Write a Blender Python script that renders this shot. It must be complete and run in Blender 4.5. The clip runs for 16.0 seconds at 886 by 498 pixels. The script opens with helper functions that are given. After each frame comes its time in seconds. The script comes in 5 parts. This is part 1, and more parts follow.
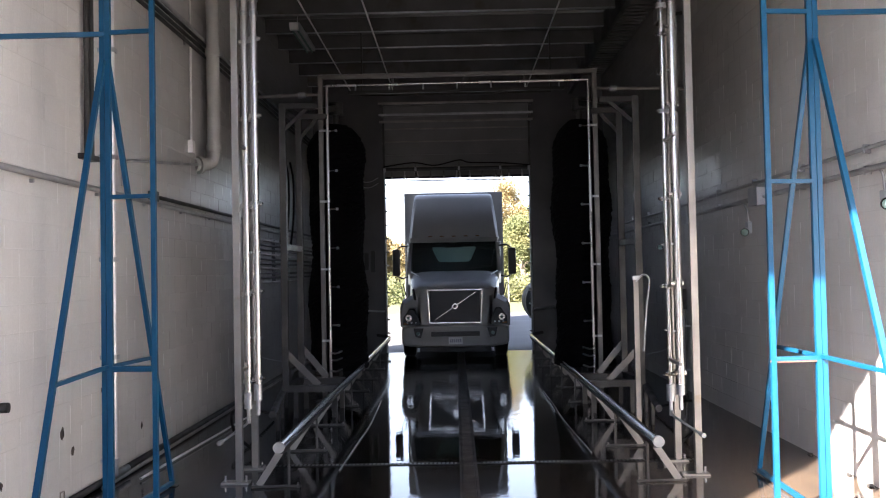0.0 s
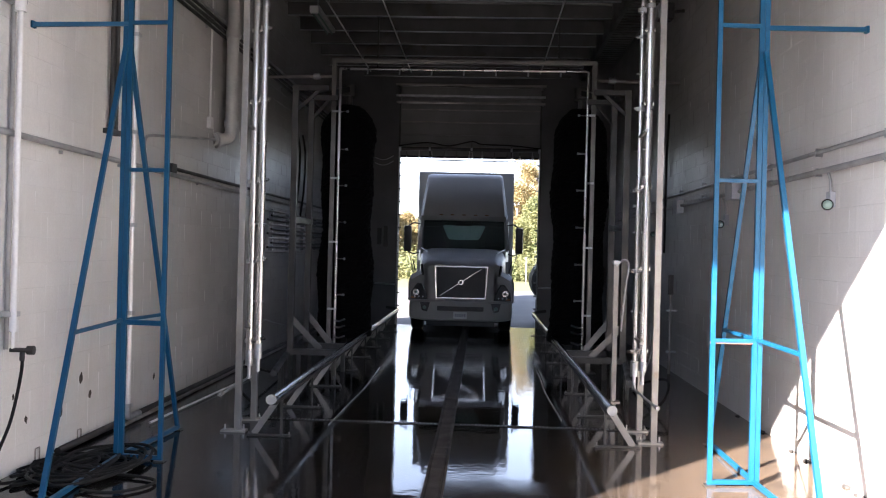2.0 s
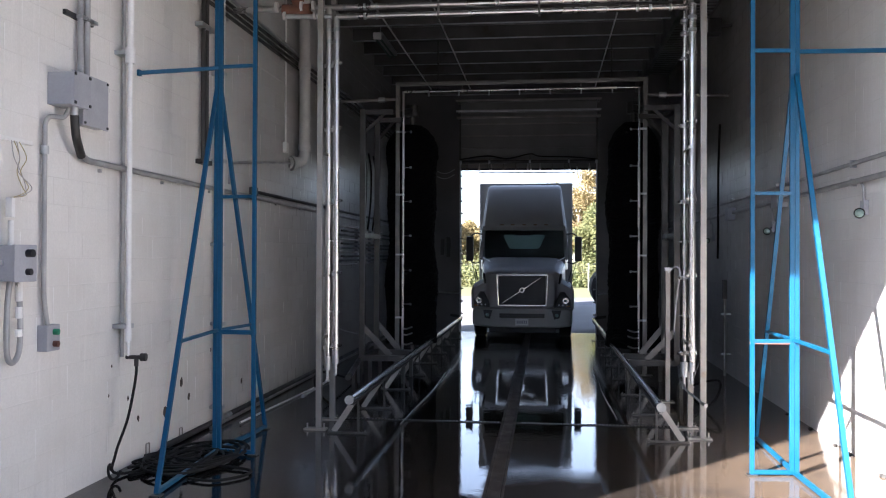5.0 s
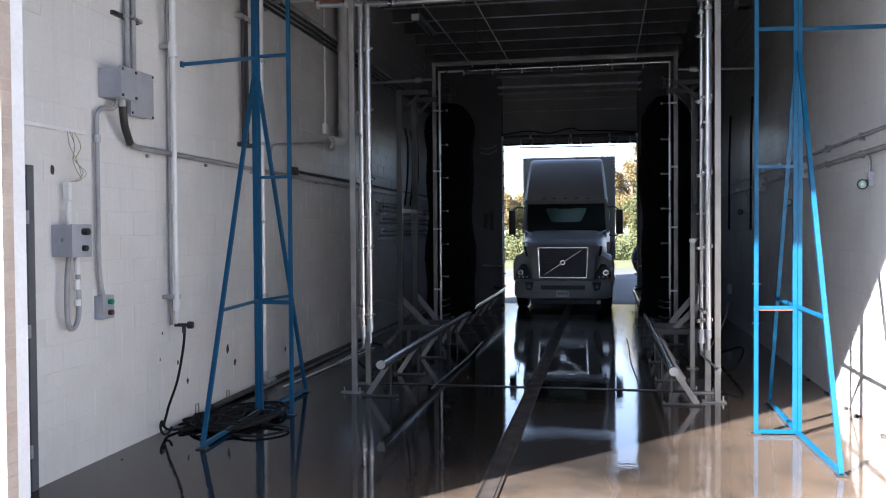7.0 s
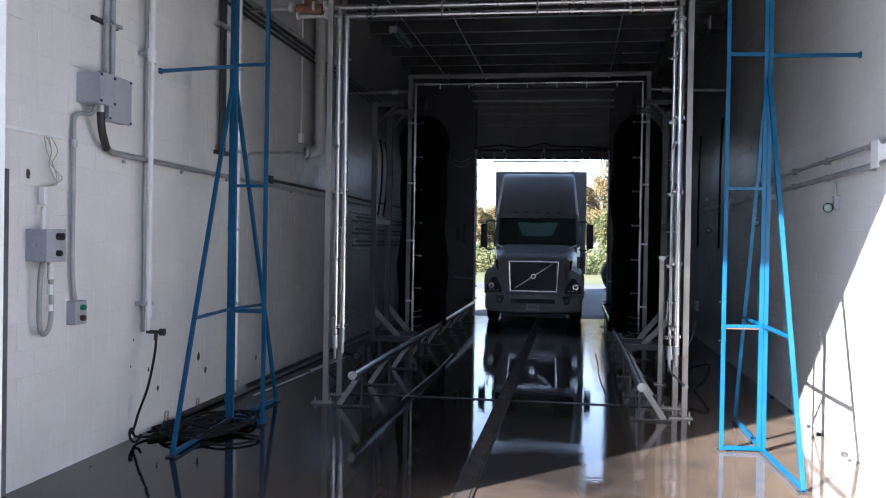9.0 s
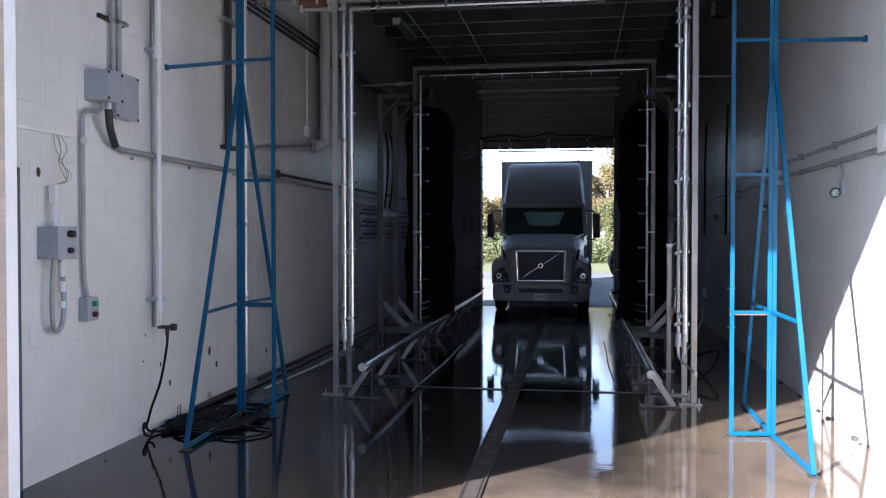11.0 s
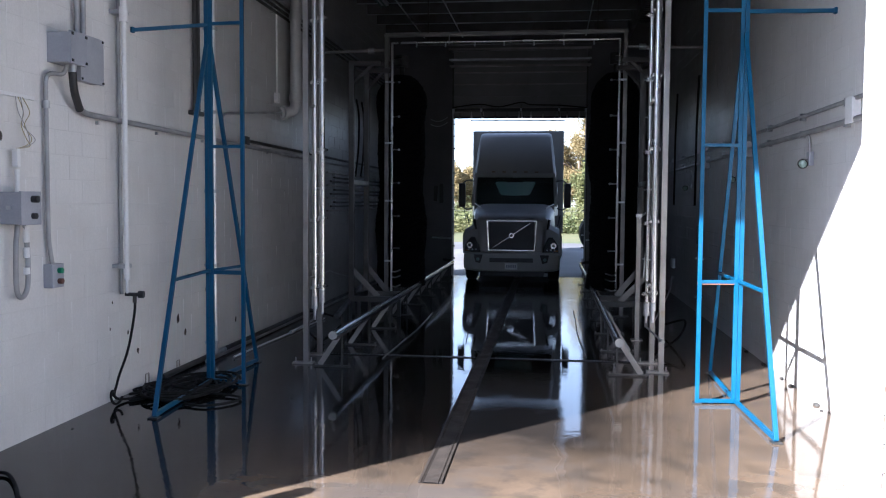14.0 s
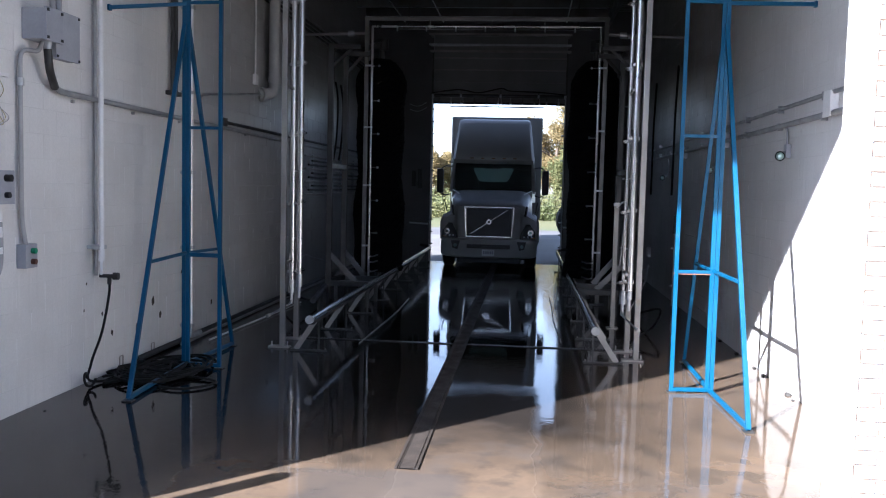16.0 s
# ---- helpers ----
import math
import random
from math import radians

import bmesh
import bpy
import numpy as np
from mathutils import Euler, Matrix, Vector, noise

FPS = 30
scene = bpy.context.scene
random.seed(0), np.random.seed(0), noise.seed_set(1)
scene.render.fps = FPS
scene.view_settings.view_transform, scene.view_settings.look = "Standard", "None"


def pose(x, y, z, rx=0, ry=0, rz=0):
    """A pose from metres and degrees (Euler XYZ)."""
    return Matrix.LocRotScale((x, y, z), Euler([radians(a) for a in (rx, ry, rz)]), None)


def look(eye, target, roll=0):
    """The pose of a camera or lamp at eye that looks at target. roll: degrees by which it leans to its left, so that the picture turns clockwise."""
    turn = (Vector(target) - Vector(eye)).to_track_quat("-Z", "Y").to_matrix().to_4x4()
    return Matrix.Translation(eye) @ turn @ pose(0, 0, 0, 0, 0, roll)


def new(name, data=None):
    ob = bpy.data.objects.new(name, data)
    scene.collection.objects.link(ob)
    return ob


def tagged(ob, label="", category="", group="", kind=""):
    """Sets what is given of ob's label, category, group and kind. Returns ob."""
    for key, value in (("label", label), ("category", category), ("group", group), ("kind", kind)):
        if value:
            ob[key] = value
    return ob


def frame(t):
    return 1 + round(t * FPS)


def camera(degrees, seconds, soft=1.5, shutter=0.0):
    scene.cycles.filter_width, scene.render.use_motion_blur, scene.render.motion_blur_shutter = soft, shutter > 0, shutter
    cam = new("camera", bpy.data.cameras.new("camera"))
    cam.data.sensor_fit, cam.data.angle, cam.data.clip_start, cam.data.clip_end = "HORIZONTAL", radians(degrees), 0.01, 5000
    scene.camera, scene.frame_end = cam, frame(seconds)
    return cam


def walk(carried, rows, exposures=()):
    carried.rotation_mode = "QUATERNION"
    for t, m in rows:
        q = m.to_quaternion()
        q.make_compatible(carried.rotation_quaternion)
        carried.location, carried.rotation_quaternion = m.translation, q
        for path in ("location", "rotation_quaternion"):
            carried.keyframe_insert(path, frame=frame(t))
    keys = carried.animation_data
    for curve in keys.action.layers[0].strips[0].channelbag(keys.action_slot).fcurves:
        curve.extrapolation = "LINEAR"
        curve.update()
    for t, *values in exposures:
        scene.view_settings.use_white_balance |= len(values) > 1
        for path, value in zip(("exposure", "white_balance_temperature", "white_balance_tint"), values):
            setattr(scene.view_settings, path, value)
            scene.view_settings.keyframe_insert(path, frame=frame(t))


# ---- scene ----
cam = camera(54.7, 16.0, soft=1.1)
PATH = [
    (0, (-0.076, 0.024, 1.875), (-0.104, 2.023, 1.929), -1.1),
    (0.5, (0.058, -0.043, 1.872), (0.019, 1.956, 1.895), -0.8),
    (1, (0.096, -0.318, 1.867), (0.06, 1.682, 1.889), -0.1),
    (1.5, (0.165, -0.498, 1.898), (0.135, 1.502, 1.903), 0.5),
    (2, (0.344, -0.719, 1.886), (0.254, 1.279, 1.885), 1.4),
    (2.5, (0.449, -0.913, 1.912), (0.284, 1.08, 1.92), 1.2),
    (3, (0.404, -1.023, 1.905), (0.196, 0.966, 1.923), 0.6),
    (3.5, (0.345, -1.129, 1.912), (0.152, 0.862, 1.92), 0.9),
    (6, (0.698, -1.795, 1.943), (0.393, 0.181, 1.961), 0.3),
    (6.5, (0.869, -1.942, 1.927), (0.516, 0.027, 1.918), 0.6),
    (7, (0.855, -1.995, 1.936), (0.486, -0.03, 1.891), -0.4),
    (7.5, (0.823, -2.044, 1.939), (0.485, -0.073, 1.896), -0.1),
    (8, (0.821, -2.059, 1.945), (0.512, -0.084, 1.904), 0.7),
    (8.5, (0.822, -2.064, 1.96), (0.523, -0.087, 1.94), 1.0),
    (11, (0.808, -2.107, 1.96), (0.494, -0.132, 1.919), 0.0),
    (11.5, (0.81, -2.081, 1.952), (0.506, -0.106, 1.885), -0.6),
    (12, (0.8, -2.092, 1.959), (0.516, -0.113, 1.896), -0.4),
    (12.5, (0.803, -2.079, 1.95), (0.526, -0.1, 1.876), -0.0),
    (13, (0.796, -2.084, 1.95), (0.535, -0.103, 1.861), 0.3),
    (13.5, (0.804, -2.096, 1.955), (0.556, -0.114, 1.853), 0.2),
    (14, (0.81, -2.094, 1.945), (0.563, -0.112, 1.834), 0.4),
    (14.5, (0.798, -2.099, 1.944), (0.548, -0.118, 1.824), 0.5),
    (15, (0.795, -2.093, 1.944), (0.543, -0.113, 1.811), 0.6),
    (15.5, (0.788, -2.089, 1.947), (0.557, -0.107, 1.801), 1.2),
    (16, (0.784, -2.085, 1.955), (0.593, -0.099, 1.81), 1.4),
]
EXPOSURES = ((0.0, 3.75, 6000, 19), (3.5, 3.55, 5800, 18), (7.0, 3.18, 5400, 15), (11.0, 2.96, 5200, 15), (16.0, 2.82, 5200, 16))
walk(cam, [(t, look(eye, target, roll)) for t, eye, target, roll in PATH], EXPOSURES)

# ---- light ----
SUN_WAY = Vector((1.0, 1.129, -0.96)).normalized()
sun_ob = new("sun", bpy.data.lights.new("sun", "SUN"))
sun_ob.data.energy, sun_ob.data.angle, sun_ob.data.color = 5.0, radians(0.6), (1.0, 0.89, 0.74)
sun_ob.matrix_world = look((-20, -22, 20), Vector((-20, -22, 20)) + SUN_WAY)
world = bpy.data.worlds.new("sky")
scene.world = world
world.use_nodes = True
sky = world.node_tree.nodes.new("ShaderNodeTexSky")
sky.sky_type, sky.sun_disc = "NISHITA", False
sky.sun_elevation = math.asin(-SUN_WAY.z)
sky.sun_rotation = math.atan2(-SUN_WAY.x, -SUN_WAY.y)
sky.dust_density, sky.ozone_density = 0.6, 1.0
haze = world.node_tree.nodes.new("ShaderNodeHueSaturation")
haze.inputs["Saturation"].default_value = 0.6
world.node_tree.links.new(sky.outputs[0], haze.inputs["Color"])
world.node_tree.links.new(haze.outputs[0], world.node_tree.nodes["Background"].inputs[0])
world.node_tree.nodes["Background"].inputs[1].default_value = 0.065


# ---- materials ----
def geo_place(N):
    """The place in the bay, in metres."""
    return N.new("ShaderNodeNewGeometry").outputs["Position"]


def material(name, colour, colour2=None, rough=0.5, rough2=None, metal=0.0, scale=3.0, fine=40.0, bump=0.0, bump_scale=None,
             spots=None, spot_scale=2.0, spot_at=0.6, spot_soft=0.08, island=0.0, per_object=0.0, coat=0.0, trans=0.0, ior=1.5, stretch=(1, 1, 1), streak=0.0, shade_grime=None, wet=None, spec=0.5):
    """A surface with variation at two scales, stains and fine relief."""
    m = bpy.data.materials.new(name)
    m.use_nodes = True
    nt = m.node_tree
    N, Lk = nt.nodes, nt.links
    b = N["Principled BSDF"]
    mp = N.new("ShaderNodeMapping")
    mp.inputs["Scale"].default_value = stretch
    Lk.new(geo_place(N), mp.inputs[0])

    def tex(sc, detail=4.0):
        t = N.new("ShaderNodeTexNoise")
        t.inputs["Scale"].default_value, t.inputs["Detail"].default_value = sc, detail
        Lk.new(mp.outputs[0], t.inputs["Vector"])
        return t.outputs["Fac"]

    def ramp(src, lo, hi, a, c):
        r = N.new("ShaderNodeMapRange")
        r.inputs["From Min"].default_value, r.inputs["From Max"].default_value = lo, hi
        r.inputs["To Min"].default_value, r.inputs["To Max"].default_value = a, c
        Lk.new(src, r.inputs["Value"])
        return r.outputs[0]

    def mix(fac, a, c, kind="MIX"):
        x = N.new("ShaderNodeMix")
        x.data_type, x.blend_type = "RGBA", kind
        for sock, v in ((x.inputs[0], fac), (x.inputs[6], a), (x.inputs[7], c)):
            if hasattr(v, "links"):
                Lk.new(v, sock)
            elif isinstance(v, (int, float)):
                sock.default_value = v
            else:
                sock.default_value = (*v, 1)
        return x.outputs[2]

    big = tex(scale)
    small = tex(fine, 6.0)
    c2 = colour2 or tuple(0.8 * v for v in colour)
    col = mix(ramp(big, 0.35, 0.65, 0, 1), colour, c2)
    col = mix(ramp(small, 0.3, 0.75, 0.0, 0.22), col, tuple(0.55 * v for v in colour))
    if spots:
        col = mix(ramp(tex(spot_scale, 8.0), spot_at, spot_at + spot_soft, 0, 0.8), col, spots)
    if streak:
        # dirt and lime run down in thin vertical streaks
        sm = N.new("ShaderNodeMapping")
        sm.inputs["Scale"].default_value = (1, 9, 0.55)
        Lk.new(geo_place(N), sm.inputs[0])
        for sc, tone in ((1.3, tuple(0.72 * v for v in colour)), (2.1, tuple(min(1, 1.16 * v) for v in colour))):
            st = N.new("ShaderNodeTexNoise")
            st.inputs["Scale"].default_value, st.inputs["Detail"].default_value = sc, 3.0
            Lk.new(sm.outputs[0], st.inputs["Vector"])
            col = mix(ramp(st.outputs["Fac"], 0.58, 0.74, 0, streak), col, tone)
    shine = ramp(big, 0.35, 0.65, rough, rough2 if rough2 is not None else min(1, rough * 1.25))
    if shade_grime or wet:
        sep = N.new("ShaderNodeSeparateXYZ")
        Lk.new(geo_place(N), sep.inputs[0])

        def calc(op, a, c):
            q = N.new("ShaderNodeMath")
            q.operation = op
            for i, v in enumerate((a, c)):
                if hasattr(v, "links"):
                    Lk.new(v, q.inputs[i])
                else:
                    q.inputs[i].default_value = v
            return q.outputs[0]

        def ragged(axis, amount, sc):
            t = N.new("ShaderNodeTexNoise")
            t.inputs["Scale"].default_value, t.inputs["Detail"].default_value = sc, 3.0
            Lk.new(geo_place(N), t.inputs["Vector"])
            return calc("ADD", sep.outputs[axis], calc("MULTIPLY", calc("SUBTRACT", t.outputs["Fac"], 0.5), amount))

    if shade_grime:
        # deep-bay shade and wash dirt put into the colour, in blotches denser further in
        y0, y1, tone, gloss = shade_grime
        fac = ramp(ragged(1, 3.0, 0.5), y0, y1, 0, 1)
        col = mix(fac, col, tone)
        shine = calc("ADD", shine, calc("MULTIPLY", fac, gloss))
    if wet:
        # the lane is wet; shade further in and at the left is in its tone
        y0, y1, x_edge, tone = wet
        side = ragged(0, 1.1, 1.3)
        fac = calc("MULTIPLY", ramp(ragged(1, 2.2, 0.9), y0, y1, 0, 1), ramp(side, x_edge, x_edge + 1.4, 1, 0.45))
        left_shade = calc("MULTIPLY", ramp(ragged(0, 0.5, 1.1), -1.7, -1.1, 0.92, 0), ramp(ragged(1, 0.6, 1.4), 1.9, 2.5, 0, 1))
        fac = calc("MAXIMUM", fac, left_shade)
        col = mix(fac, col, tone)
        # a grey dirty patch on the slab at the end of the drain, and smears beside it
        patch = calc("MULTIPLY", ramp(calc("ABSOLUTE", calc("ADD", ragged(0, 0.25, 2.3), 0.12), 0.0), 0.46, 0.60, 1, 0), ramp(ragged(1, 0.10, 5.0), 3.57, 3.66, 1, 0))
        smear = calc("MULTIPLY", ramp(tex(2.1, 5.0), 0.50, 0.66, 0, 0.5), calc("MULTIPLY", ramp(ragged(1, 0.8, 1.5), 4.2, 5.4, 1, 0), ramp(sep.outputs[0], 0.0, 0.2, 0, 1)))
        col = mix(calc("MAXIMUM", calc("MULTIPLY", patch, 0.75), smear), col, (0.062, 0.055, 0.050))
        # scuffed patches with a thinner film of water
        scuff = calc("MULTIPLY", ramp(tex(2.6, 6.0), 0.52, 0.66, 0, 1), ramp(sep.outputs[1], 3.0, 6.0, 0.4, 1.0))
        shine = calc("ADD", shine, calc("MULTIPLY", scuff, 0.018))
        outer = ramp(calc("ABSOLUTE", ragged(0, 0.4, 1.7), 0.0), 0.85, 1.25, 0, 1)
        shine = calc("ADD", shine, calc("MULTIPLY", outer, calc("MULTIPLY", ramp(ragged(1, 1.2, 1.6), 4.6, 6.0, 0, 1), 0.06)))
        # the drained middle of the doorway slab has no film of water
        lane = calc("ABSOLUTE", calc("SUBTRACT", ragged(0, 0.16, 3.0), 0.43), 0.0)
        worn = calc("MULTIPLY", ramp(lane, 0.45, 0.55, 1, 0), ramp(ragged(1, 0.9, 1.6), 5.8, 6.5, 1, 0))
        film = calc("MULTIPLY", ramp(lane, 0.40, 0.60, 1, 0), calc("MULTIPLY", ramp(ragged(1, 0.9, 1.9), 5.6, 6.2, 0, 1), ramp(ragged(1, 0.9, 1.3), 7.2, 8.0, 1, 0)))
        shine = calc("ADD", shine, calc("MULTIPLY", worn, 0.3))
        dull = N.new("ShaderNodeBsdfDiffuse")
        Lk.new(col, dull.inputs["Color"])
        blend = N.new("ShaderNodeMixShader")
        Lk.new(calc("MULTIPLY", worn, 0.9), blend.inputs[0])
        Lk.new(b.outputs[0], blend.inputs[1])
        Lk.new(dull.outputs[0], blend.inputs[2])
        Lk.new(blend.outputs[0], N["Material Output"].inputs["Surface"])
        far = ramp(ragged(1, 2.0, 1.2), 10.5, 15.0, 0, 1)
        shine = calc("ADD", shine, calc("MULTIPLY", far, 0.05))
    if per_object or island:
        src = N.new("ShaderNodeObjectInfo").outputs["Random"] if per_object else N.new("ShaderNodeNewGeometry").outputs["Random Per Island"]
        k = per_object or island
        hv = N.new("ShaderNodeHueSaturation")
        Lk.new(col, hv.inputs["Color"])
        Lk.new(ramp(src, 0, 1, 1 - k, 1 + k), hv.inputs["Value"])
        col = hv.outputs[0]
    Lk.new(col, b.inputs["Base Color"])
    Lk.new(shine, b.inputs["Roughness"])
    b.inputs["Specular IOR Level"].default_value = spec
    b.inputs["Metallic"].default_value = metal
    b.inputs["Coat Weight"].default_value = coat
    b.inputs["Coat Roughness"].default_value = 0.12
    b.inputs["Transmission Weight"].default_value = trans
    b.inputs["IOR"].default_value = ior
    if bump:
        bp = N.new("ShaderNodeBump")
        bp.inputs["Strength"].default_value, bp.inputs["Distance"].default_value = bump, 0.01
        Lk.new(tex(bump_scale or fine, 5.0), bp.inputs["Height"])
        if wet:
            # shallow running water near the exit is rippled, and the slab has a trowelled unevenness
            rip = N.new("ShaderNodeBump")
            rip.inputs["Distance"].default_value = 0.01
            Lk.new(ramp(sep.outputs[1], 9.5, 14.5, 0.02, 0.30), rip.inputs["Strength"])
            Lk.new(tex(6.5, 4.0), rip.inputs["Height"])
            grit = N.new("ShaderNodeBump")
            grit.inputs["Distance"].default_value = 0.004
            Lk.new(calc("ADD", calc("ADD", calc("MULTIPLY", scuff, 0.10), 0.05), calc("ADD", calc("MULTIPLY", film, 0.13), calc("MULTIPLY", outer, 0.10))), grit.inputs["Strength"])
            Lk.new(tex(17.0, 3.0), grit.inputs["Height"])
            Lk.new(rip.outputs[0], grit.inputs["Normal"])
            Lk.new(grit.outputs[0], bp.inputs["Normal"])
        Lk.new(bp.outputs[0], b.inputs["Normal"])
    return m


BLOCK = material("painted_block", (0.73, 0.715, 0.69), (0.67, 0.655, 0.63), 0.32, 0.46, scale=0.9, fine=60, bump=0.14, bump_scale=70, spots=(0.58, 0.55, 0.51), spot_scale=1.6, spot_at=0.50, spot_soft=0.4, per_object=0.012, streak=0.25, shade_grime=(6.0, 13.0, (0.25, 0.243, 0.232), -0.04))
BLOCK_FAR = material("painted_block_joined", (0.73, 0.715, 0.69), (0.67, 0.655, 0.63), 0.32, 0.46, scale=0.9, fine=60, bump=0.14, bump_scale=70, spots=(0.58, 0.55, 0.51), spot_scale=1.6, spot_at=0.50, spot_soft=0.4, island=0.05, streak=0.25, shade_grime=(6.0, 13.0, (0.25, 0.243, 0.232), -0.04))
LIME = material("lime_streak", (0.78, 0.772, 0.755), (0.74, 0.732, 0.715), 0.5, scale=4, fine=60)
MORTAR = material("painted_mortar", (0.71, 0.695, 0.67), (0.64, 0.625, 0.60), 0.45, fine=80, bump=0.3, shade_grime=(6.0, 14.0, (0.17, 0.164, 0.155), -0.1))
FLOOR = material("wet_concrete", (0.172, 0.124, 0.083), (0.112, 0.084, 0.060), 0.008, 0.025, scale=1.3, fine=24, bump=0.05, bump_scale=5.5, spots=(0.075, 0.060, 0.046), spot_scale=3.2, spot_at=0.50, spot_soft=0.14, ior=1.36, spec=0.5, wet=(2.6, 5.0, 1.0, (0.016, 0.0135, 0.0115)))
APRON = material("damp_concrete", (0.19, 0.175, 0.155), (0.15, 0.14, 0.125), 0.22, 0.45, scale=0.5, fine=50, bump=0.15, spots=(0.2, 0.19, 0.17), spot_scale=1.5, spot_at=0.62)
DRY = material("dry_concrete", (0.12, 0.118, 0.113), (0.095, 0.093, 0.09), 0.8, 0.9, scale=0.25, fine=20, bump=0.1)
ASPHALT = material("asphalt", (0.09, 0.09, 0.095), (0.07, 0.07, 0.075), 0.8, scale=0.2, fine=30)
GRASS = material("grass", (0.06, 0.075, 0.024), (0.09, 0.088, 0.032), 0.9, scale=0.3, fine=8, bump=0.4)
BLUE = material("blue_paint", (0.0045, 0.059, 0.128), (0.0055, 0.069, 0.146), 0.34, 0.5, scale=3, fine=60, bump=0.06, spots=(0.04, 0.05, 0.07), spot_scale=7, spot_at=0.7, spec=0.3)
STEEL = material("stainless_steel", (0.60, 0.59, 0.575), (0.54, 0.53, 0.515), 0.24, 0.3, 1.0, scale=2, fine=90, bump=0.01, stretch=(1, 1, 0.2))
RAIL = material("worn_rail_steel", (0.20, 0.195, 0.19), (0.15, 0.147, 0.143), 0.14, 0.22, 1.0, scale=2, fine=60, stretch=(1, 0.2, 1))
# rust-spotted darker copy of the mill steel; deep-bay shade is in its colour
DARK_TUBE = material("weathered_dark_steel_tube", (0.075, 0.073, 0.069), (0.05, 0.049, 0.046), 0.3, 0.5, 0.6, scale=3, fine=70, bump=0.06, spots=(0.08, 0.06, 0.045), spot_scale=5, spot_at=0.66)
ARM = material("dull_steel_bar", (0.19, 0.183, 0.172), (0.14, 0.135, 0.128), 0.35, 0.5, 0.7, scale=3, fine=70, bump=0.06)
BLACK_STEEL = material("blackened_steel", (0.02, 0.0195, 0.019), (0.03, 0.029, 0.027), 0.6, 0.75, scale=3, fine=70, bump=0.06)
BED = material("brick_mortar", (0.46, 0.40, 0.345), (0.42, 0.365, 0.315), 0.9, fine=60, bump=0.2)
TUBE = material("mill_steel_tube", (0.35, 0.33, 0.305), (0.27, 0.255, 0.235), 0.4, 0.55, 0.85, scale=3, fine=70, bump=0.08, spots=(0.25, 0.18, 0.12), spot_scale=5, spot_at=0.68)
GALV = material("galvanised_steel", (0.52, 0.53, 0.54), (0.4, 0.41, 0.42), 0.38, 0.5, 0.8, scale=9, fine=50, bump=0.05)
BRIGHT = material("bright_galvanised_pipe", (0.74, 0.74, 0.73), (0.66, 0.66, 0.65), 0.28, 0.4, 0.35, scale=4, fine=50)
GREY_PIPE = material("grey_plastic_pipe", (0.42, 0.415, 0.4), (0.36, 0.355, 0.34), 0.4, 0.5, scale=4, fine=50)
CONDUIT = material("grey_conduit", (0.38, 0.38, 0.38), (0.3, 0.3, 0.3), 0.45, 0.6, 0.3, scale=4, fine=50)
DARK_PIPE = material("dark_pipe", (0.03, 0.03, 0.03), (0.045, 0.043, 0.04), 0.4, 0.6, 0.3, scale=4, fine=50)
PVC = material("white_pvc", (0.78, 0.78, 0.77), (0.7, 0.69, 0.67), 0.35, 0.5, scale=3, fine=40)
GREY_BOX = material("grey_enclosure", (0.37, 0.38, 0.41), (0.32, 0.33, 0.36), 0.4, 0.55, scale=4, fine=60, bump=0.04, spots=(0.2, 0.2, 0.2), spot_scale=8, spot_at=0.7)
RUBBER = material("black_rubber", (0.005, 0.005, 0.005), (0.009, 0.0085, 0.008), 0.65, 0.85, scale=6, fine=60, bump=0.1, spec=0.25)
BRISTLE = material("black_bristle", (0.002, 0.002, 0.0024), (0.003, 0.003, 0.0034), 0.9, 1.0, scale=8, fine=80, spec=0.1)
DECK = material("metal_deck", (0.105, 0.105, 0.103), (0.07, 0.07, 0.068), 0.35, 0.55, 0.4, scale=1.5, fine=40, spots=(0.06, 0.05, 0.04), spot_scale=2, spot_at=0.6)
PANEL = material("dark_wall_panel", (0.09, 0.09, 0.092), (0.065, 0.065, 0.066), 0.3, 0.5, scale=1.2, fine=40, bump=0.05)
DOOR_PANEL = material("door_panel", (0.21, 0.208, 0.205), (0.17, 0.168, 0.165), 0.45, 0.5, scale=1.5, fine=40, bump=0.04)
TRIM = material("white_trim", (0.80, 0.79, 0.77), (0.74, 0.73, 0.71), 0.45, scale=3, fine=40)
BRICK = material("tan_brick", (0.43, 0.34, 0.27), (0.47, 0.39, 0.315), 0.8, scale=5, fine=40, bump=0.3, per_object=0.07)
GREY_DOOR = material("grey_door_paint", (0.11, 0.115, 0.125), (0.09, 0.095, 0.105), 0.45, scale=3, fine=40)
TRUCK = material("grey_truck_paint", (0.35, 0.345, 0.33), (0.33, 0.326, 0.31), 0.38, 0.46, 0.0, scale=2, fine=120, spec=0.32)
TRAILER = material("trailer_panel", (0.20, 0.198, 0.19), (0.17, 0.168, 0.16), 0.5, 0.6, 0.1, scale=1, fine=40)
CHROME = material("chrome", (0.72, 0.72, 0.72), (0.64, 0.64, 0.64), 0.14, 0.22, 1.0, scale=6, fine=60)
BLACK = material("black_plastic", (0.012, 0.012, 0.013), (0.02, 0.02, 0.02), 0.4, 0.55, scale=5, fine=60)
# opaque and pale: the daylight behind the rear window is in this colour
REAR = material("rear_window_daylight", (0.50, 0.72, 0.68), (0.38, 0.60, 0.57), 0.2, 0.3, scale=3)
TINT = material("tinted_glass", (0.72, 0.78, 0.78), (0.68, 0.74, 0.74), 0.02, 0.04, trans=1.0, scale=2, fine=10)
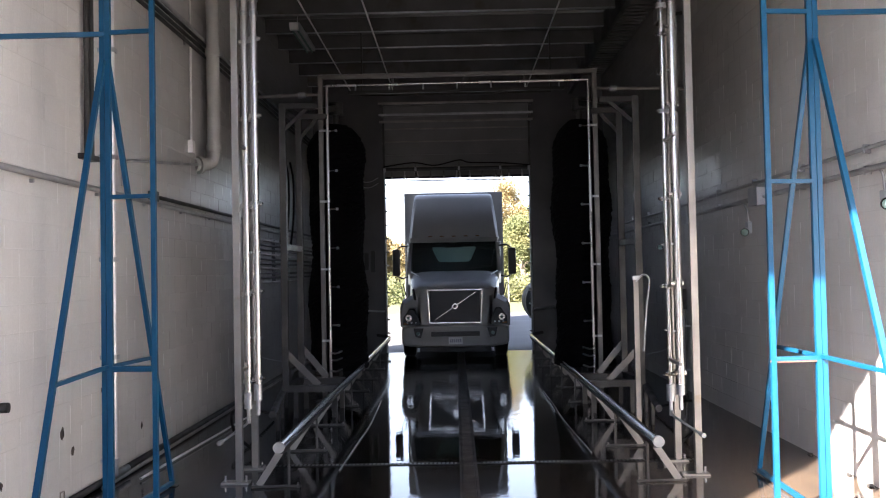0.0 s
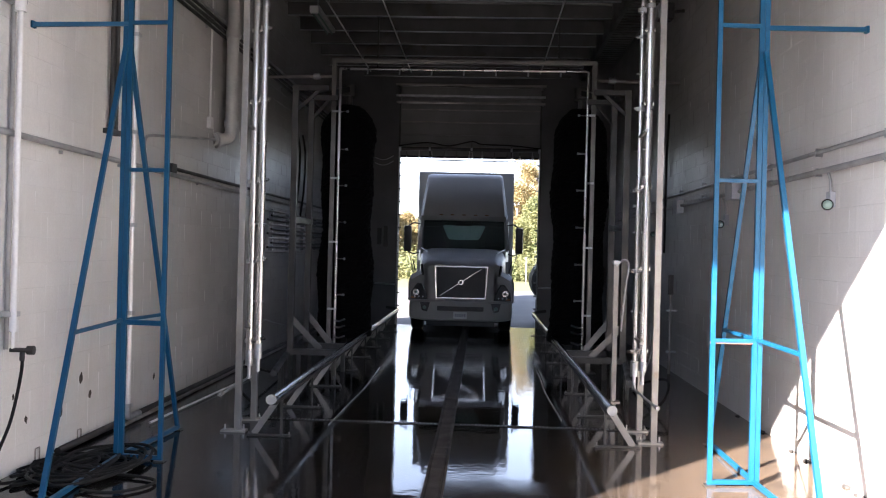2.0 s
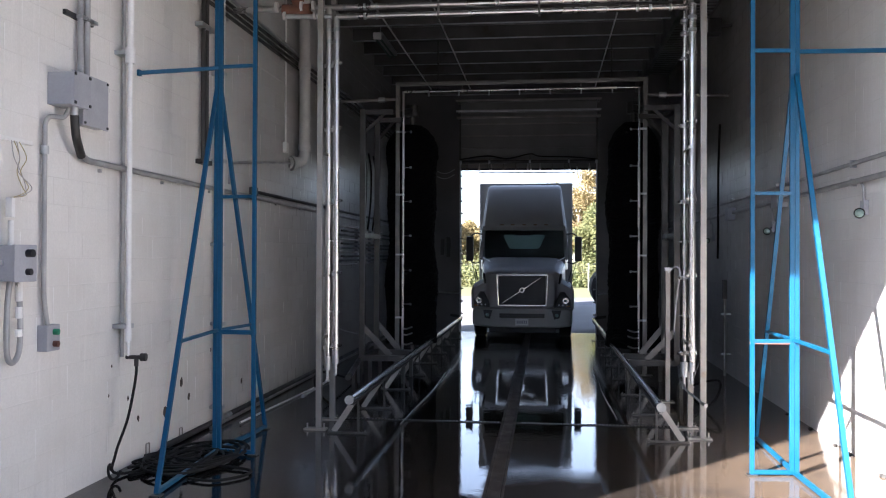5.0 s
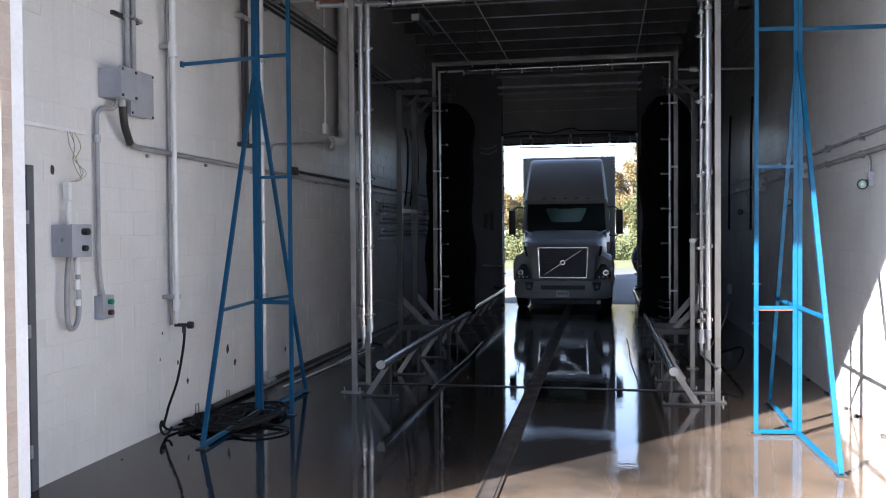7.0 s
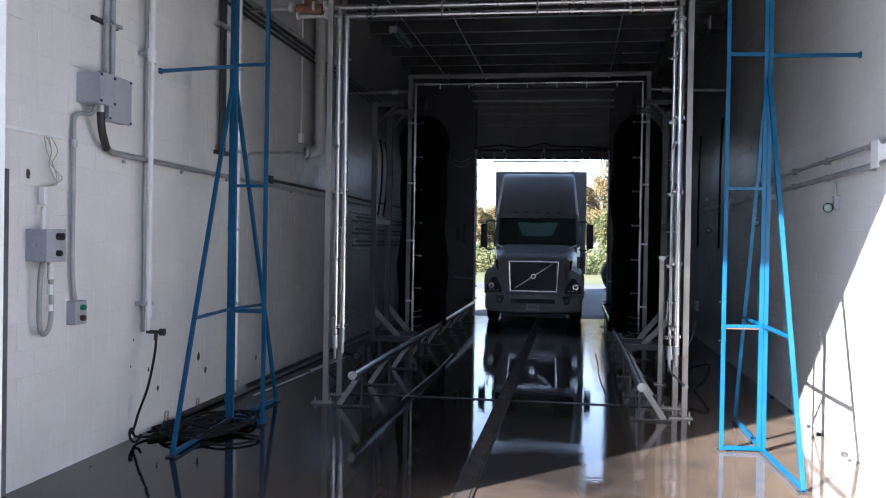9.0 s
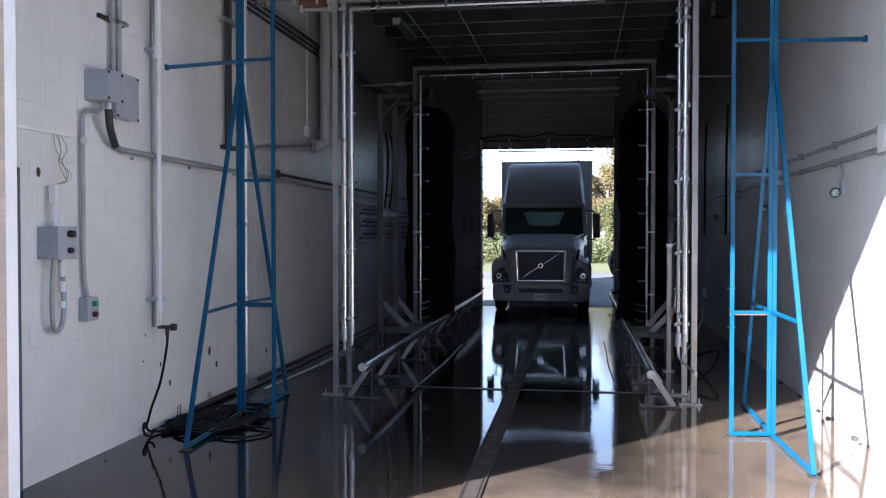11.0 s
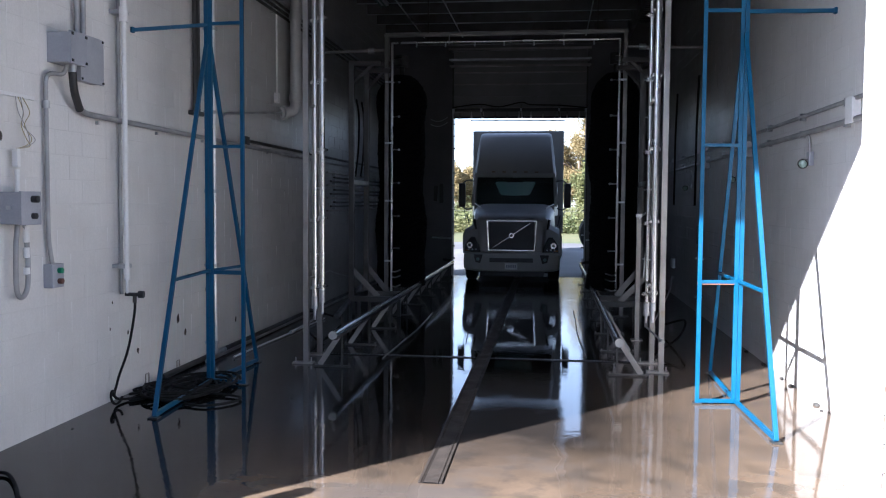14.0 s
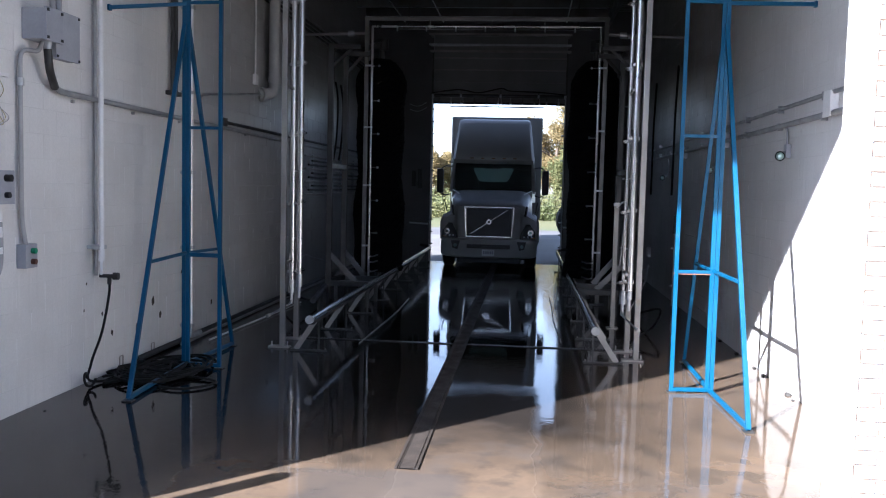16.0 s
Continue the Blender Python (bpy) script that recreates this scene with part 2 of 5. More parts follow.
GRATE = material("dark_grate", (0.038, 0.031, 0.026), (0.026, 0.022, 0.019), 0.6, 0.8, 0.0, scale=5, fine=60, spec=0.15)
GLASS = material("glass", (0.85, 0.9, 0.88), (0.8, 0.87, 0.85), 0.02, 0.05, trans=1.0, scale=2, fine=10)
LENS = material("lamp_lens", (0.30, 0.42, 0.38), (0.24, 0.36, 0.33), 0.08, 0.14, trans=0.3, scale=6, fine=30)
AMBER = material("amber_lens", (0.22, 0.11, 0.04), None, 0.15, scale=8)
WHITE_END = material("white_cap", (0.34, 0.34, 0.32), (0.27, 0.27, 0.26), 0.5, scale=10, fine=60)
GREEN = material("green_button", (0.02, 0.25, 0.12), None, 0.3)
BROWN = material("brown_button", (0.13, 0.05, 0.03), None, 0.4)
PLATE = material("number_plate", (0.7, 0.72, 0.72), None, 0.4)
INK = material("plate_ink", (0.32, 0.34, 0.40), None, 0.5)
HOLE = material("broken_block", (0.03, 0.024, 0.02), (0.09, 0.07, 0.055), 0.9, scale=20, bump=0.5)
RUST = material("rust", (0.13, 0.06, 0.04), (0.22, 0.10, 0.06), 0.85, scale=9, fine=50, bump=0.3)
YELLOW_WIRE = material("yellow_wire", (0.42, 0.36, 0.18), None, 0.5)
BARK = material("bark", (0.09, 0.07, 0.05), (0.13, 0.1, 0.08), 0.9, scale=8)
LEAVES = []
for leaf_name, c, d in (("gold", (0.30, 0.235, 0.115), (0.26, 0.215, 0.11)), ("green", (0.13, 0.155, 0.07), (0.20, 0.195, 0.09)), ("orange", (0.27, 0.195, 0.105), (0.26, 0.21, 0.12))):
    m = material("leaves_" + leaf_name, c, d, 0.95, island=0.25, scale=0.6, spec=0.1)
    nt = m.node_tree
    b = nt.nodes["Principled BSDF"]
    thin = nt.nodes.new("ShaderNodeBsdfTranslucent")
    nt.links.new(b.inputs["Base Color"].links[0].from_socket, thin.inputs["Color"])
    half = nt.nodes.new("ShaderNodeMixShader")
    half.inputs[0].default_value = 0.5
    nt.links.new(b.outputs[0], half.inputs[1])
    nt.links.new(thin.outputs[0], half.inputs[2])
    nt.links.new(half.outputs[0], nt.nodes["Material Output"].inputs["Surface"])
    LEAVES.append(m)

# ---- building blocks ----
ORIGIN = {}


def thing(name, base, label, category, group=""):
    ob = new(name)
    ob.empty_display_size = 0.1
    ob.location = base
    ORIGIN[ob] = Vector(base)
    return tagged(ob, label, category, group)


def part(name, bm, mat, parent=None, label="", smooth=False):
    """Link a bmesh, drawn in world places, as one mesh object under its thing."""
    if parent is not None and parent in ORIGIN:
        bmesh.ops.translate(bm, verts=bm.verts, vec=-ORIGIN[parent])
    me = bpy.data.meshes.new(name)
    bm.to_mesh(me)
    bm.free()
    me.materials.append(mat)
    if smooth:
        for p in me.polygons:
            p.use_smooth = True
        me.set_sharp_from_angle(angle=radians(35))
    ob = new(name, me)
    if parent is not None:
        ob.parent = parent
        ORIGIN[ob] = ORIGIN.get(parent, Vector())
    if label:
        ob["label"] = label
    return ob


def setting(name, bm, mat, label, category):
    ob = part(name, bm, mat)
    return tagged(ob, label, category, kind="structure")


def single(name, bm, mat, label, category, group="", smooth=False):
    return tagged(part(name, bm, mat, smooth=smooth), label, category, group)


def box(x0, y0, z0, x1, y1, z1, bevel=0.0, bm=None):
    own = bmesh.new()
    bmesh.ops.create_cube(own, size=1.0)
    for v in own.verts:
        v.co = Vector((x0 + (v.co.x + 0.5) * (x1 - x0), y0 + (v.co.y + 0.5) * (y1 - y0), z0 + (v.co.z + 0.5) * (z1 - z0)))
    if bevel:
        bmesh.ops.bevel(own, geom=own.edges[:], offset=bevel, segments=2, affect="EDGES", profile=0.7)
    return join(bm, own) if bm is not None else own


def join(bm, own):
    me = bpy.data.meshes.new("tmp")
    own.to_mesh(me)
    own.free()
    bm.from_mesh(me)
    bpy.data.meshes.remove(me)
    return bm


def bar(p, q, w, h=None, bevel=0.004, up=(0, 0, 1), bm=None):
    """A square tube from p to q, w wide and h deep."""
    p, q = Vector(p), Vector(q)
    h = h or w
    n = (q - p).length
    own = box(-w / 2, -h / 2, 0, w / 2, h / 2, n, bevel)
    z = (q - p).normalized()
    u = Vector(up)
    if abs(z.dot(u)) > 0.98:
        u = Vector((0, 1, 0))
    x = u.cross(z).normalized()
    y = z.cross(x)
    m = Matrix((x, y, z)).transposed().to_4x4()
    m.translation = p
    bmesh.ops.transform(own, matrix=m, verts=own.verts)
    return join(bm, own) if bm is not None else own


def pipe(pts, r, n=12, bm=None, closed_ends=True):
    """A round pipe swept along points."""
    pts = [Vector(p) for p in pts]
    own = bmesh.new() if bm is None else bm
    rings = []
    x = None
    for i, p in enumerate(pts):
        a = pts[max(i - 1, 0)]
        b = pts[min(i + 1, len(pts) - 1)]
        z = (b - a).normalized()
        if x is None:
            x = z.orthogonal().normalized()
        x = (x - z * x.dot(z)).normalized()
        y = z.cross(x)
        rings.append([own.verts.new(p + r * (math.cos(2 * math.pi * k / n) * x + math.sin(2 * math.pi * k / n) * y)) for k in range(n)])
    for a, b in zip(rings, rings[1:]):
        for k in range(n):
            own.faces.new((a[k], a[(k + 1) % n], b[(k + 1) % n], b[k]))
    if closed_ends:
        own.faces.new(rings[0][::-1])
        own.faces.new(rings[-1])
    return own


def bend(pts, radius=0.08, steps=5):
    """Round the corners of a polyline."""
    pts = [Vector(p) for p in pts]
    out = [pts[0]]
    for a, b, c in zip(pts, pts[1:], pts[2:]):
        d, e = (a - b), (c - b)
        k = min(radius, d.length * 0.45, e.length * 0.45)
        s, t = b + d.normalized() * k, b + e.normalized() * k
        for i in range(steps + 1):
            f = i / steps
            out.append((1 - f) ** 2 * s + 2 * f * (1 - f) * b + f ** 2 * t)
    out.append(pts[-1])
    return out


def curve_points(keys, per=8):
    """A smooth line through points."""
    keys = [Vector(k) for k in keys]
    out = []
    for i in range(len(keys) - 1):
        p0, p1, p2, p3 = keys[max(i - 1, 0)], keys[i], keys[i + 1], keys[min(i + 2, len(keys) - 1)]
        for j in range(per):
            t = j / per
            out.append(0.5 * (2 * p1 + (p2 - p0) * t + (2 * p0 - 5 * p1 + 4 * p2 - p3) * t * t + (3 * p1 - p0 - 3 * p2 + p3) * t ** 3))
    out.append(keys[-1])
    return out


def loft(rings, cap=True):
    """Skin a row of rings with equal numbers of points."""
    bm = bmesh.new()
    vs = [[bm.verts.new(p) for p in r] for r in rings]
    n = len(vs[0])
    for a, b in zip(vs, vs[1:]):
        for k in range(n):
            bm.faces.new((a[k], a[(k + 1) % n], b[(k + 1) % n], b[k]))
    if cap:
        bm.faces.new(vs[0][::-1])
        bm.faces.new(vs[-1])
    bmesh.ops.recalc_face_normals(bm, faces=bm.faces)
    return bm


def slab_with_hole(x0, x1, z0, z1, hx0, hx1, hz1, y0, y1):
    """An upright wall along x with one opening down to the ground."""
    bm = box(x0, y0, z0, hx0, y1, z1)
    box(hx1, y0, z0, x1, y1, z1, bm=bm)
    box(hx0, y0, hz1, hx1, y1, z1, bm=bm)
    return bm


# ---- the bay ----
LEFT, RIGHT, FRONT, BACK, TOP = -3.36, 3.43, 2.21, 19.98, 6.40

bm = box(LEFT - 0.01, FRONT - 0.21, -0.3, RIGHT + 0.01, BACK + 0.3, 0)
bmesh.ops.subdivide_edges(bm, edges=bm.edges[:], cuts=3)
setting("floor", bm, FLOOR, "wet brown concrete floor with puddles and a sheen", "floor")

bm = bmesh.new()
for x0, y0, x1, y1, z in ((-400, -400, 400, 400, -0.05),):
    vs = [bm.verts.new(p) for p in ((x0, y0, z), (x1, y0, z), (x1, y1, z), (x0, y1, z))]
    bm.faces.new(vs)
setting("ground", bm, GRASS, "grassy ground with dry patches", "ground")
setting("pavement", box(-30, -40, -0.3, 30, FRONT - 0.21, -0.003), APRON, "grey concrete apron in front of the bay", "pavement")
setting("pavement_exit", box(-20, BACK + 0.3, -0.3, 20, 33.0, -0.012), DRY, "pale concrete yard behind the bay", "pavement")
setting("road", box(-120, 33.0, -0.3, 120, 39.5, -0.03), ASPHALT, "grey asphalt road beyond the yard", "road")

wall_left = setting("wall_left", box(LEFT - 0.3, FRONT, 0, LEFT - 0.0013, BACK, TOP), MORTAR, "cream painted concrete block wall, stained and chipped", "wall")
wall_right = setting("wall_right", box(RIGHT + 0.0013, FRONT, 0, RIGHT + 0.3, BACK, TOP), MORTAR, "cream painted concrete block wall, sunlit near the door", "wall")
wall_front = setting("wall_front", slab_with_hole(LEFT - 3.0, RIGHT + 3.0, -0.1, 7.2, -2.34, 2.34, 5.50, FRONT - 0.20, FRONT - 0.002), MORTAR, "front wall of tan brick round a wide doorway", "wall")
setting("wall_back", slab_with_hole(LEFT - 0.3, RIGHT + 0.3, -0.1, TOP + 0.4, -1.69, 1.69, 5.80, BACK, BACK + 0.3), PANEL, "dark painted end wall round the exit", "wall")

# ceiling: ribbed deck on purlins
bm = bmesh.new()
x = LEFT
prof = []
y = FRONT
while y < BACK:
    prof += [(y, TOP), (y + 0.09, TOP), (y + 0.115, TOP + 0.045), (y + 0.18, TOP + 0.045), (y + 0.2, TOP)]
    y += 0.2
rows = [[bm.verts.new((xx, py, pz)) for py, pz in prof] for xx in (LEFT - 0.3, RIGHT + 0.3)]
for k in range(len(prof) - 1):
    bm.faces.new((rows[0][k], rows[1][k], rows[1][k + 1], rows[0][k + 1]))
box(LEFT - 0.3, FRONT - 0.3, TOP + 0.08, RIGHT + 0.3, BACK + 0.3, TOP + 0.3, bm=bm)
for k in range(16):
    yy = 3.2 + 1.08 * k
    box(LEFT, yy - 0.03, TOP - 0.24, 2.62, yy + 0.03, TOP, bm=bm)
    n = len(bm.faces)
    box(LEFT, yy - 0.05, TOP - 0.247, 2.62, yy + 0.03, TOP - 0.239, bm=bm)
    bm.faces.ensure_lookup_table()
    for f in bm.faces[n:]:
        f.material_index = 1
box(2.62, FRONT, TOP - 0.42, 2.70, BACK, TOP, bm=bm)
setting("ceiling", bm, DECK, "dark ribbed metal roof deck on steel purlins", "ceiling").data.materials.append(GALV)

# unseen wall behind the camera, added to keep low sky light out
setting("wall_opposite", box(-40, -25, -0.1, 40, -24, 7.0), PANEL, "unseen dark wall added to block the low sky", "wall")


# ---- blue stands ----
def blue_stand(side, cx, cy, px, py, front, back, arm_end, label, mat):
    """A tall three-legged stand of square tube: column, side post, two leaning legs, rungs and a wall arm."""
    ob = thing("blue_stand", (cx, cy, 0), label, "stand", "blue stands beside the lane")
    top = 4.7
    for k, dx in enumerate((-0.021, 0.021)):
        part("column", bar((cx + dx, cy, 0.01), (cx + dx, cy, top), 0.039), mat, ob)
    part("post", bar((px, py, 0.01), (px, py, top), 0.038), mat, ob)
    fx, fy = front
    bx, by = back
    apex = 3.55
    part("leg", bar((fx, fy, 0.02), (cx, cy - 0.05, apex), 0.038), mat, ob)
    part("leg", bar((bx, by, 0.02), (cx, cy + 0.05, apex), 0.038), mat, ob)
    part("base_bar", bar((fx, fy, 0.03), (cx, cy, 0.03), 0.036), mat, ob)
    part("base_bar", bar((cx, cy, 0.03), (bx, by, 0.03), 0.036), mat, ob)
    part("base_bar", bar((px, py, 0.03), (cx, cy, 0.03), 0.036), mat, ob)
    for z in (1.19, 2.50, 3.77, 4.55):
        part("rung", bar((px, py, z), (cx, cy, z), 0.032), mat, ob)
    k = 1.19 / apex
    part("brace", bar((fx + (cx - fx) * k, fy + (cy - 0.05 - fy) * k, 1.19), (cx, cy, 1.20), 0.03), mat, ob)
    part("brace", bar((bx + (cx - bx) * k, by + (cy + 0.05 - by) * k, 1.19), (cx, cy, 1.20), 0.03), mat, ob)
    arm = part("arm", bar((cx, cy, 3.76), arm_end, 0.036), mat, ob)
    e = Vector(arm_end)
    part("flange", box(e.x - 0.012, e.y - 0.026, e.z - 0.028, e.x + 0.012, e.y + 0.026, e.z + 0.028, 0.003), mat, arm)
    for x, y in (front, back, (px, py)):
        part("foot_plate", box(x - 0.045, y - 0.045, 0.0, x + 0.045, y + 0.045, 0.012, 0.002), DARK_TUBE, ob, "dull steel foot plate")
    part("rust_patch", bar((px + 0.02 * -side, py - 0.002, 1.172), (cx, cy - 0.002, 1.172), 0.022, 0.02), RUST if side > 0 else mat, ob)
    return ob


blue_stand(-1, -2.745, 6.55, -2.37, 6.52, (-2.66, 5.06), (-2.66, 7.75), (-3.345, 6.10, 3.63), "blue painted square-tube steel stand in shade, bolted to the wall", BLUE)
blue_stand(1, 2.62, 6.42, 2.25, 6.38, (2.66, 5.06), (2.64, 7.88), (3.415, 6.36, 3.74), "blue painted square-tube steel stand with rusty welds, half sunlit", BLUE)


# ---- front rinse arch ----
def clamp(x, y, z, dx, parent):
    c = part("clamp", box(x - 0.05, y - 0.028, z - 0.02, x + 0.05, y + 0.028, z + 0.02, 0.005), STEEL, parent)
    part("nozzle", pipe([(x - 0.04 * dx, y - 0.02, z), (x - 0.075 * dx, y - 0.03, z)], 0.014, 8), STEEL, parent, smooth=True)


arch = thing("rinse_arch", (0, 8.1, 0), "stainless steel rinse arch of twin pipes on square posts", "spray arch")
for s, posts, pipes in ((-1, ((-2.06, 7.79), (-2.05, 8.36)), ((-2.085, 8.25), (-1.99, 8.25))), (1, ((2.09, 7.86), (2.05, 8.42)), ((1.965, 8.30), (2.02, 8.14)))):
    for (x, y) in posts:
        full = y < 8
        p = part("post", bar((x, y, 0.02), (x, y, 5.25 if full else 5.05), 0.062), TUBE, arch)
        f = part("foot_plate", box(x - 0.16, y - 0.06, 0, x + 0.09, y + 0.06, 0.02, 0.003), TUBE, arch)
        for bx in (-0.13, 0.06):
            part("bolt", pipe([(x + bx, y, 0.0), (x + bx, y, 0.07)], 0.009, 8), STEEL, f)
    for k, (x, y) in enumerate(pipes):
        low = 0.70 if k == 0 else 0.78
        topz = 4.82 if k == 0 else 4.71
        p = part("riser_pipe", pipe([(x, y, low), (x, y, topz)], 0.035 if s < 0 else (0.024, 0.044)[k], 16), STEEL, arch, smooth=True)
        for z in (4.42, 4.56):
            part("coupling", pipe([(x, y, z - 0.02), (x, y, z + 0.02)], 0.042 if s < 0 else 0.049, 16), GALV, p, smooth=True)
        part("reducer", pipe([(x, y, low + 0.06), (x, y, low - 0.02), (x, y, low - 0.10)], 0.041, 14), GALV, p, smooth=True)
        part("spout", pipe([(x, y, low - 0.10), (x, y, low - 0.24)], 0.02, 10), GALV, p, smooth=True)
        for z in (0.86, 1.70, 2.54, 3.39, 4.14):
            clamp(x, y, z + 0.03 * k, s, arch)
        for z in (1.28, 2.1, 2.95, 3.75):
            part("nozzle", pipe([(x - s * 0.03, y - 0.01, z), (x - s * 0.055, y - 0.02, z)], 0.010, 8), GALV, arch)
    x, y = pipes[0]
    d = part("drain_arm", pipe(bend([(x, y, 0.52), (x, y - 0.06, 0.47), (x + s * 0.10, 7.66, 0.40)], 0.04), 0.012, 10), GALV, arch, smooth=True)
    part("cap", pipe([(x + s * 0.10, 7.68, 0.40), (x + s * 0.115, 7.62, 0.395)], 0.022, 14), WHITE_END, d, "white end cap", smooth=True)
    part("bracket", bar((x - s * 0.02, 7.82, 1.0), (x, y, 1.0), 0.03), TUBE, arch)
    part("bracket", bar((x - s * 0.02, 7.82, 3.1), (x, y, 3.1), 0.03), TUBE, arch)
for k, z in enumerate((4.82, 4.71)):
    p = part("cross_pipe", pipe([(-2.085 + 0.09 * k - (1.15 if k == 0 else 0), 8.25, z), (1.965 + 0.055 * k, 8.25, z)], 0.034, 16), STEEL, arch, smooth=True)
    for x in (-1.90 + 0.05 * k, -1.66, -1.52, 1.44, 1.58, 1.80):
        part("coupling", pipe([(x - 0.014, 8.25, z), (x + 0.014, 8.25, z)], 0.041, 14), GALV, p, smooth=True)
    for x in (-0.8, 0.35):
        part("clamp", box(x - 0.012, 8.21, z - 0.05, x + 0.012, 8.29, z + 0.055, 0.004), ARM, arch)
part("header", bar((-2.06, 7.79, 5.22), (2.09, 7.86, 5.22), 0.062), TUBE, arch)
part("wall_arm", bar((2.09, 7.86, 4.74), (3.425, 7.95, 4.75), 0.055), TUBE, arch)
valve = part("valve", pipe([(-2.64, 8.25, 4.80), (-2.58, 8.25, 4.80), (-2.50, 8.25, 4.80), (-2.38, 8.25, 4.80), (-2.30, 8.25, 4.80)], 0.075, 16), RUST, arch, "rust-brown valve body", smooth=True)
part("bonnet", pipe([(-2.46, 8.25, 4.80), (-2.46, 8.25, 4.98)], 0.07, 14), RUST, valve, smooth=True)
part("stem_pipe", pipe([(-2.50, 8.25, 4.90), (-2.50, 8.25, 6.14)], 0.042, 12), RUST, valve, smooth=True)
for x in (-2.70, -2.40, -2.26):
    part("flange", pipe([(x - 0.014, 8.20, 4.83), (x + 0.014, 8.20, 4.83)], 0.062, 14), BRIGHT, valve, smooth=True)
for x in (-2.60, -2.24):
    part("flange", pipe([(x - 0.012, 8.18, 4.72), (x + 0.012, 8.18, 4.72)], 0.05, 14), BRIGHT, valve, smooth=True)
part("link_pipe", pipe([(-2.62, 8.20, 4.72), (-2.05, 8.23, 4.71)], 0.03, 12), GALV, valve, smooth=True)


# ---- spray arch at mid bay ----
arch = thing("spray_arch", (0, 12.66, 0), "stainless steel spray arch with rows of small nozzles", "spray arch")
for s in (-1, 1):
    part("post", bar((s * 2.03, 12.66, 0.02), (s * 2.03, 12.66, 4.80), 0.066), ARM, arch)
    part("foot_plate", box(s * 2.03 - 0.12, 12.55, 0, s * 2.03 + 0.12, 12.77, 0.02, 0.003), DARK_TUBE, arch)
    sp = part("spray_pipe", pipe([(s * 1.93, 12.62, 0.30), (s * 1.93, 12.62, 4.67)], 0.021, 12), STEEL, arch, smooth=True)
    for z in (1.126, 1.688, 2.26, 2.833, 3.40, 3.99):
        part("nozzle", pipe([(s * 1.93, 12.62, z), (s * 1.80, 12.58, z)], 0.012, 8), STEEL, sp)
        part("nozzle_tip", pipe([(s * 1.81, 12.583, z), (s * 1.785, 12.575, z)], 0.019, 8), GALV, sp)
    for z in (0.46, 0.62, 0.72):
        part("nozzle_arm", pipe(bend([(s * 1.93, 12.6, z), (s * 1.84, 12.5, z), (s * 1.74, 12.42, z + 0.04)], 0.03), 0.013, 8), STEEL, sp)
    for z in (0.9, 1.95, 2.95, 4.0):
        part("clamp", box(s * 1.98 - 0.07, 12.60, z - 0.015, s * 1.98 + 0.07, 12.64, z + 0.015, 0.003), GALV, arch)
    part("wall_pipe", pipe([(s * 2.07, 12.66, 4.55), (s * 3.34, 12.66, 4.52)], 0.026, 12), TUBE, arch, smooth=True)
    part("coupling", pipe([(s * 2.25, 12.66, 4.548), (s * 2.36, 12.66, 4.545)], 0.05, 12), GALV, arch, smooth=True)
part("header", bar((-2.07, 12.66, 4.80), (2.07, 12.66, 4.81), 0.062), ARM, arch)
p = part("cross_pipe", pipe([(-1.93, 12.60, 4.66), (1.93, 12.60, 4.67)], 0.019, 12), STEEL, arch, smooth=True)
for k in range(7):
    x = -1.5 + 0.5 * k
    part("nozzle", pipe([(x, 12.60, 4.66), (x, 12.58, 4.58)], 0.013, 8), GALV, p)
for x in (-0.95, 0.1, 1.0):
    part("clamp", box(x - 0.012, 12.60, 4.64, x + 0.012, 12.66, 4.78, 0.003), ARM, arch)


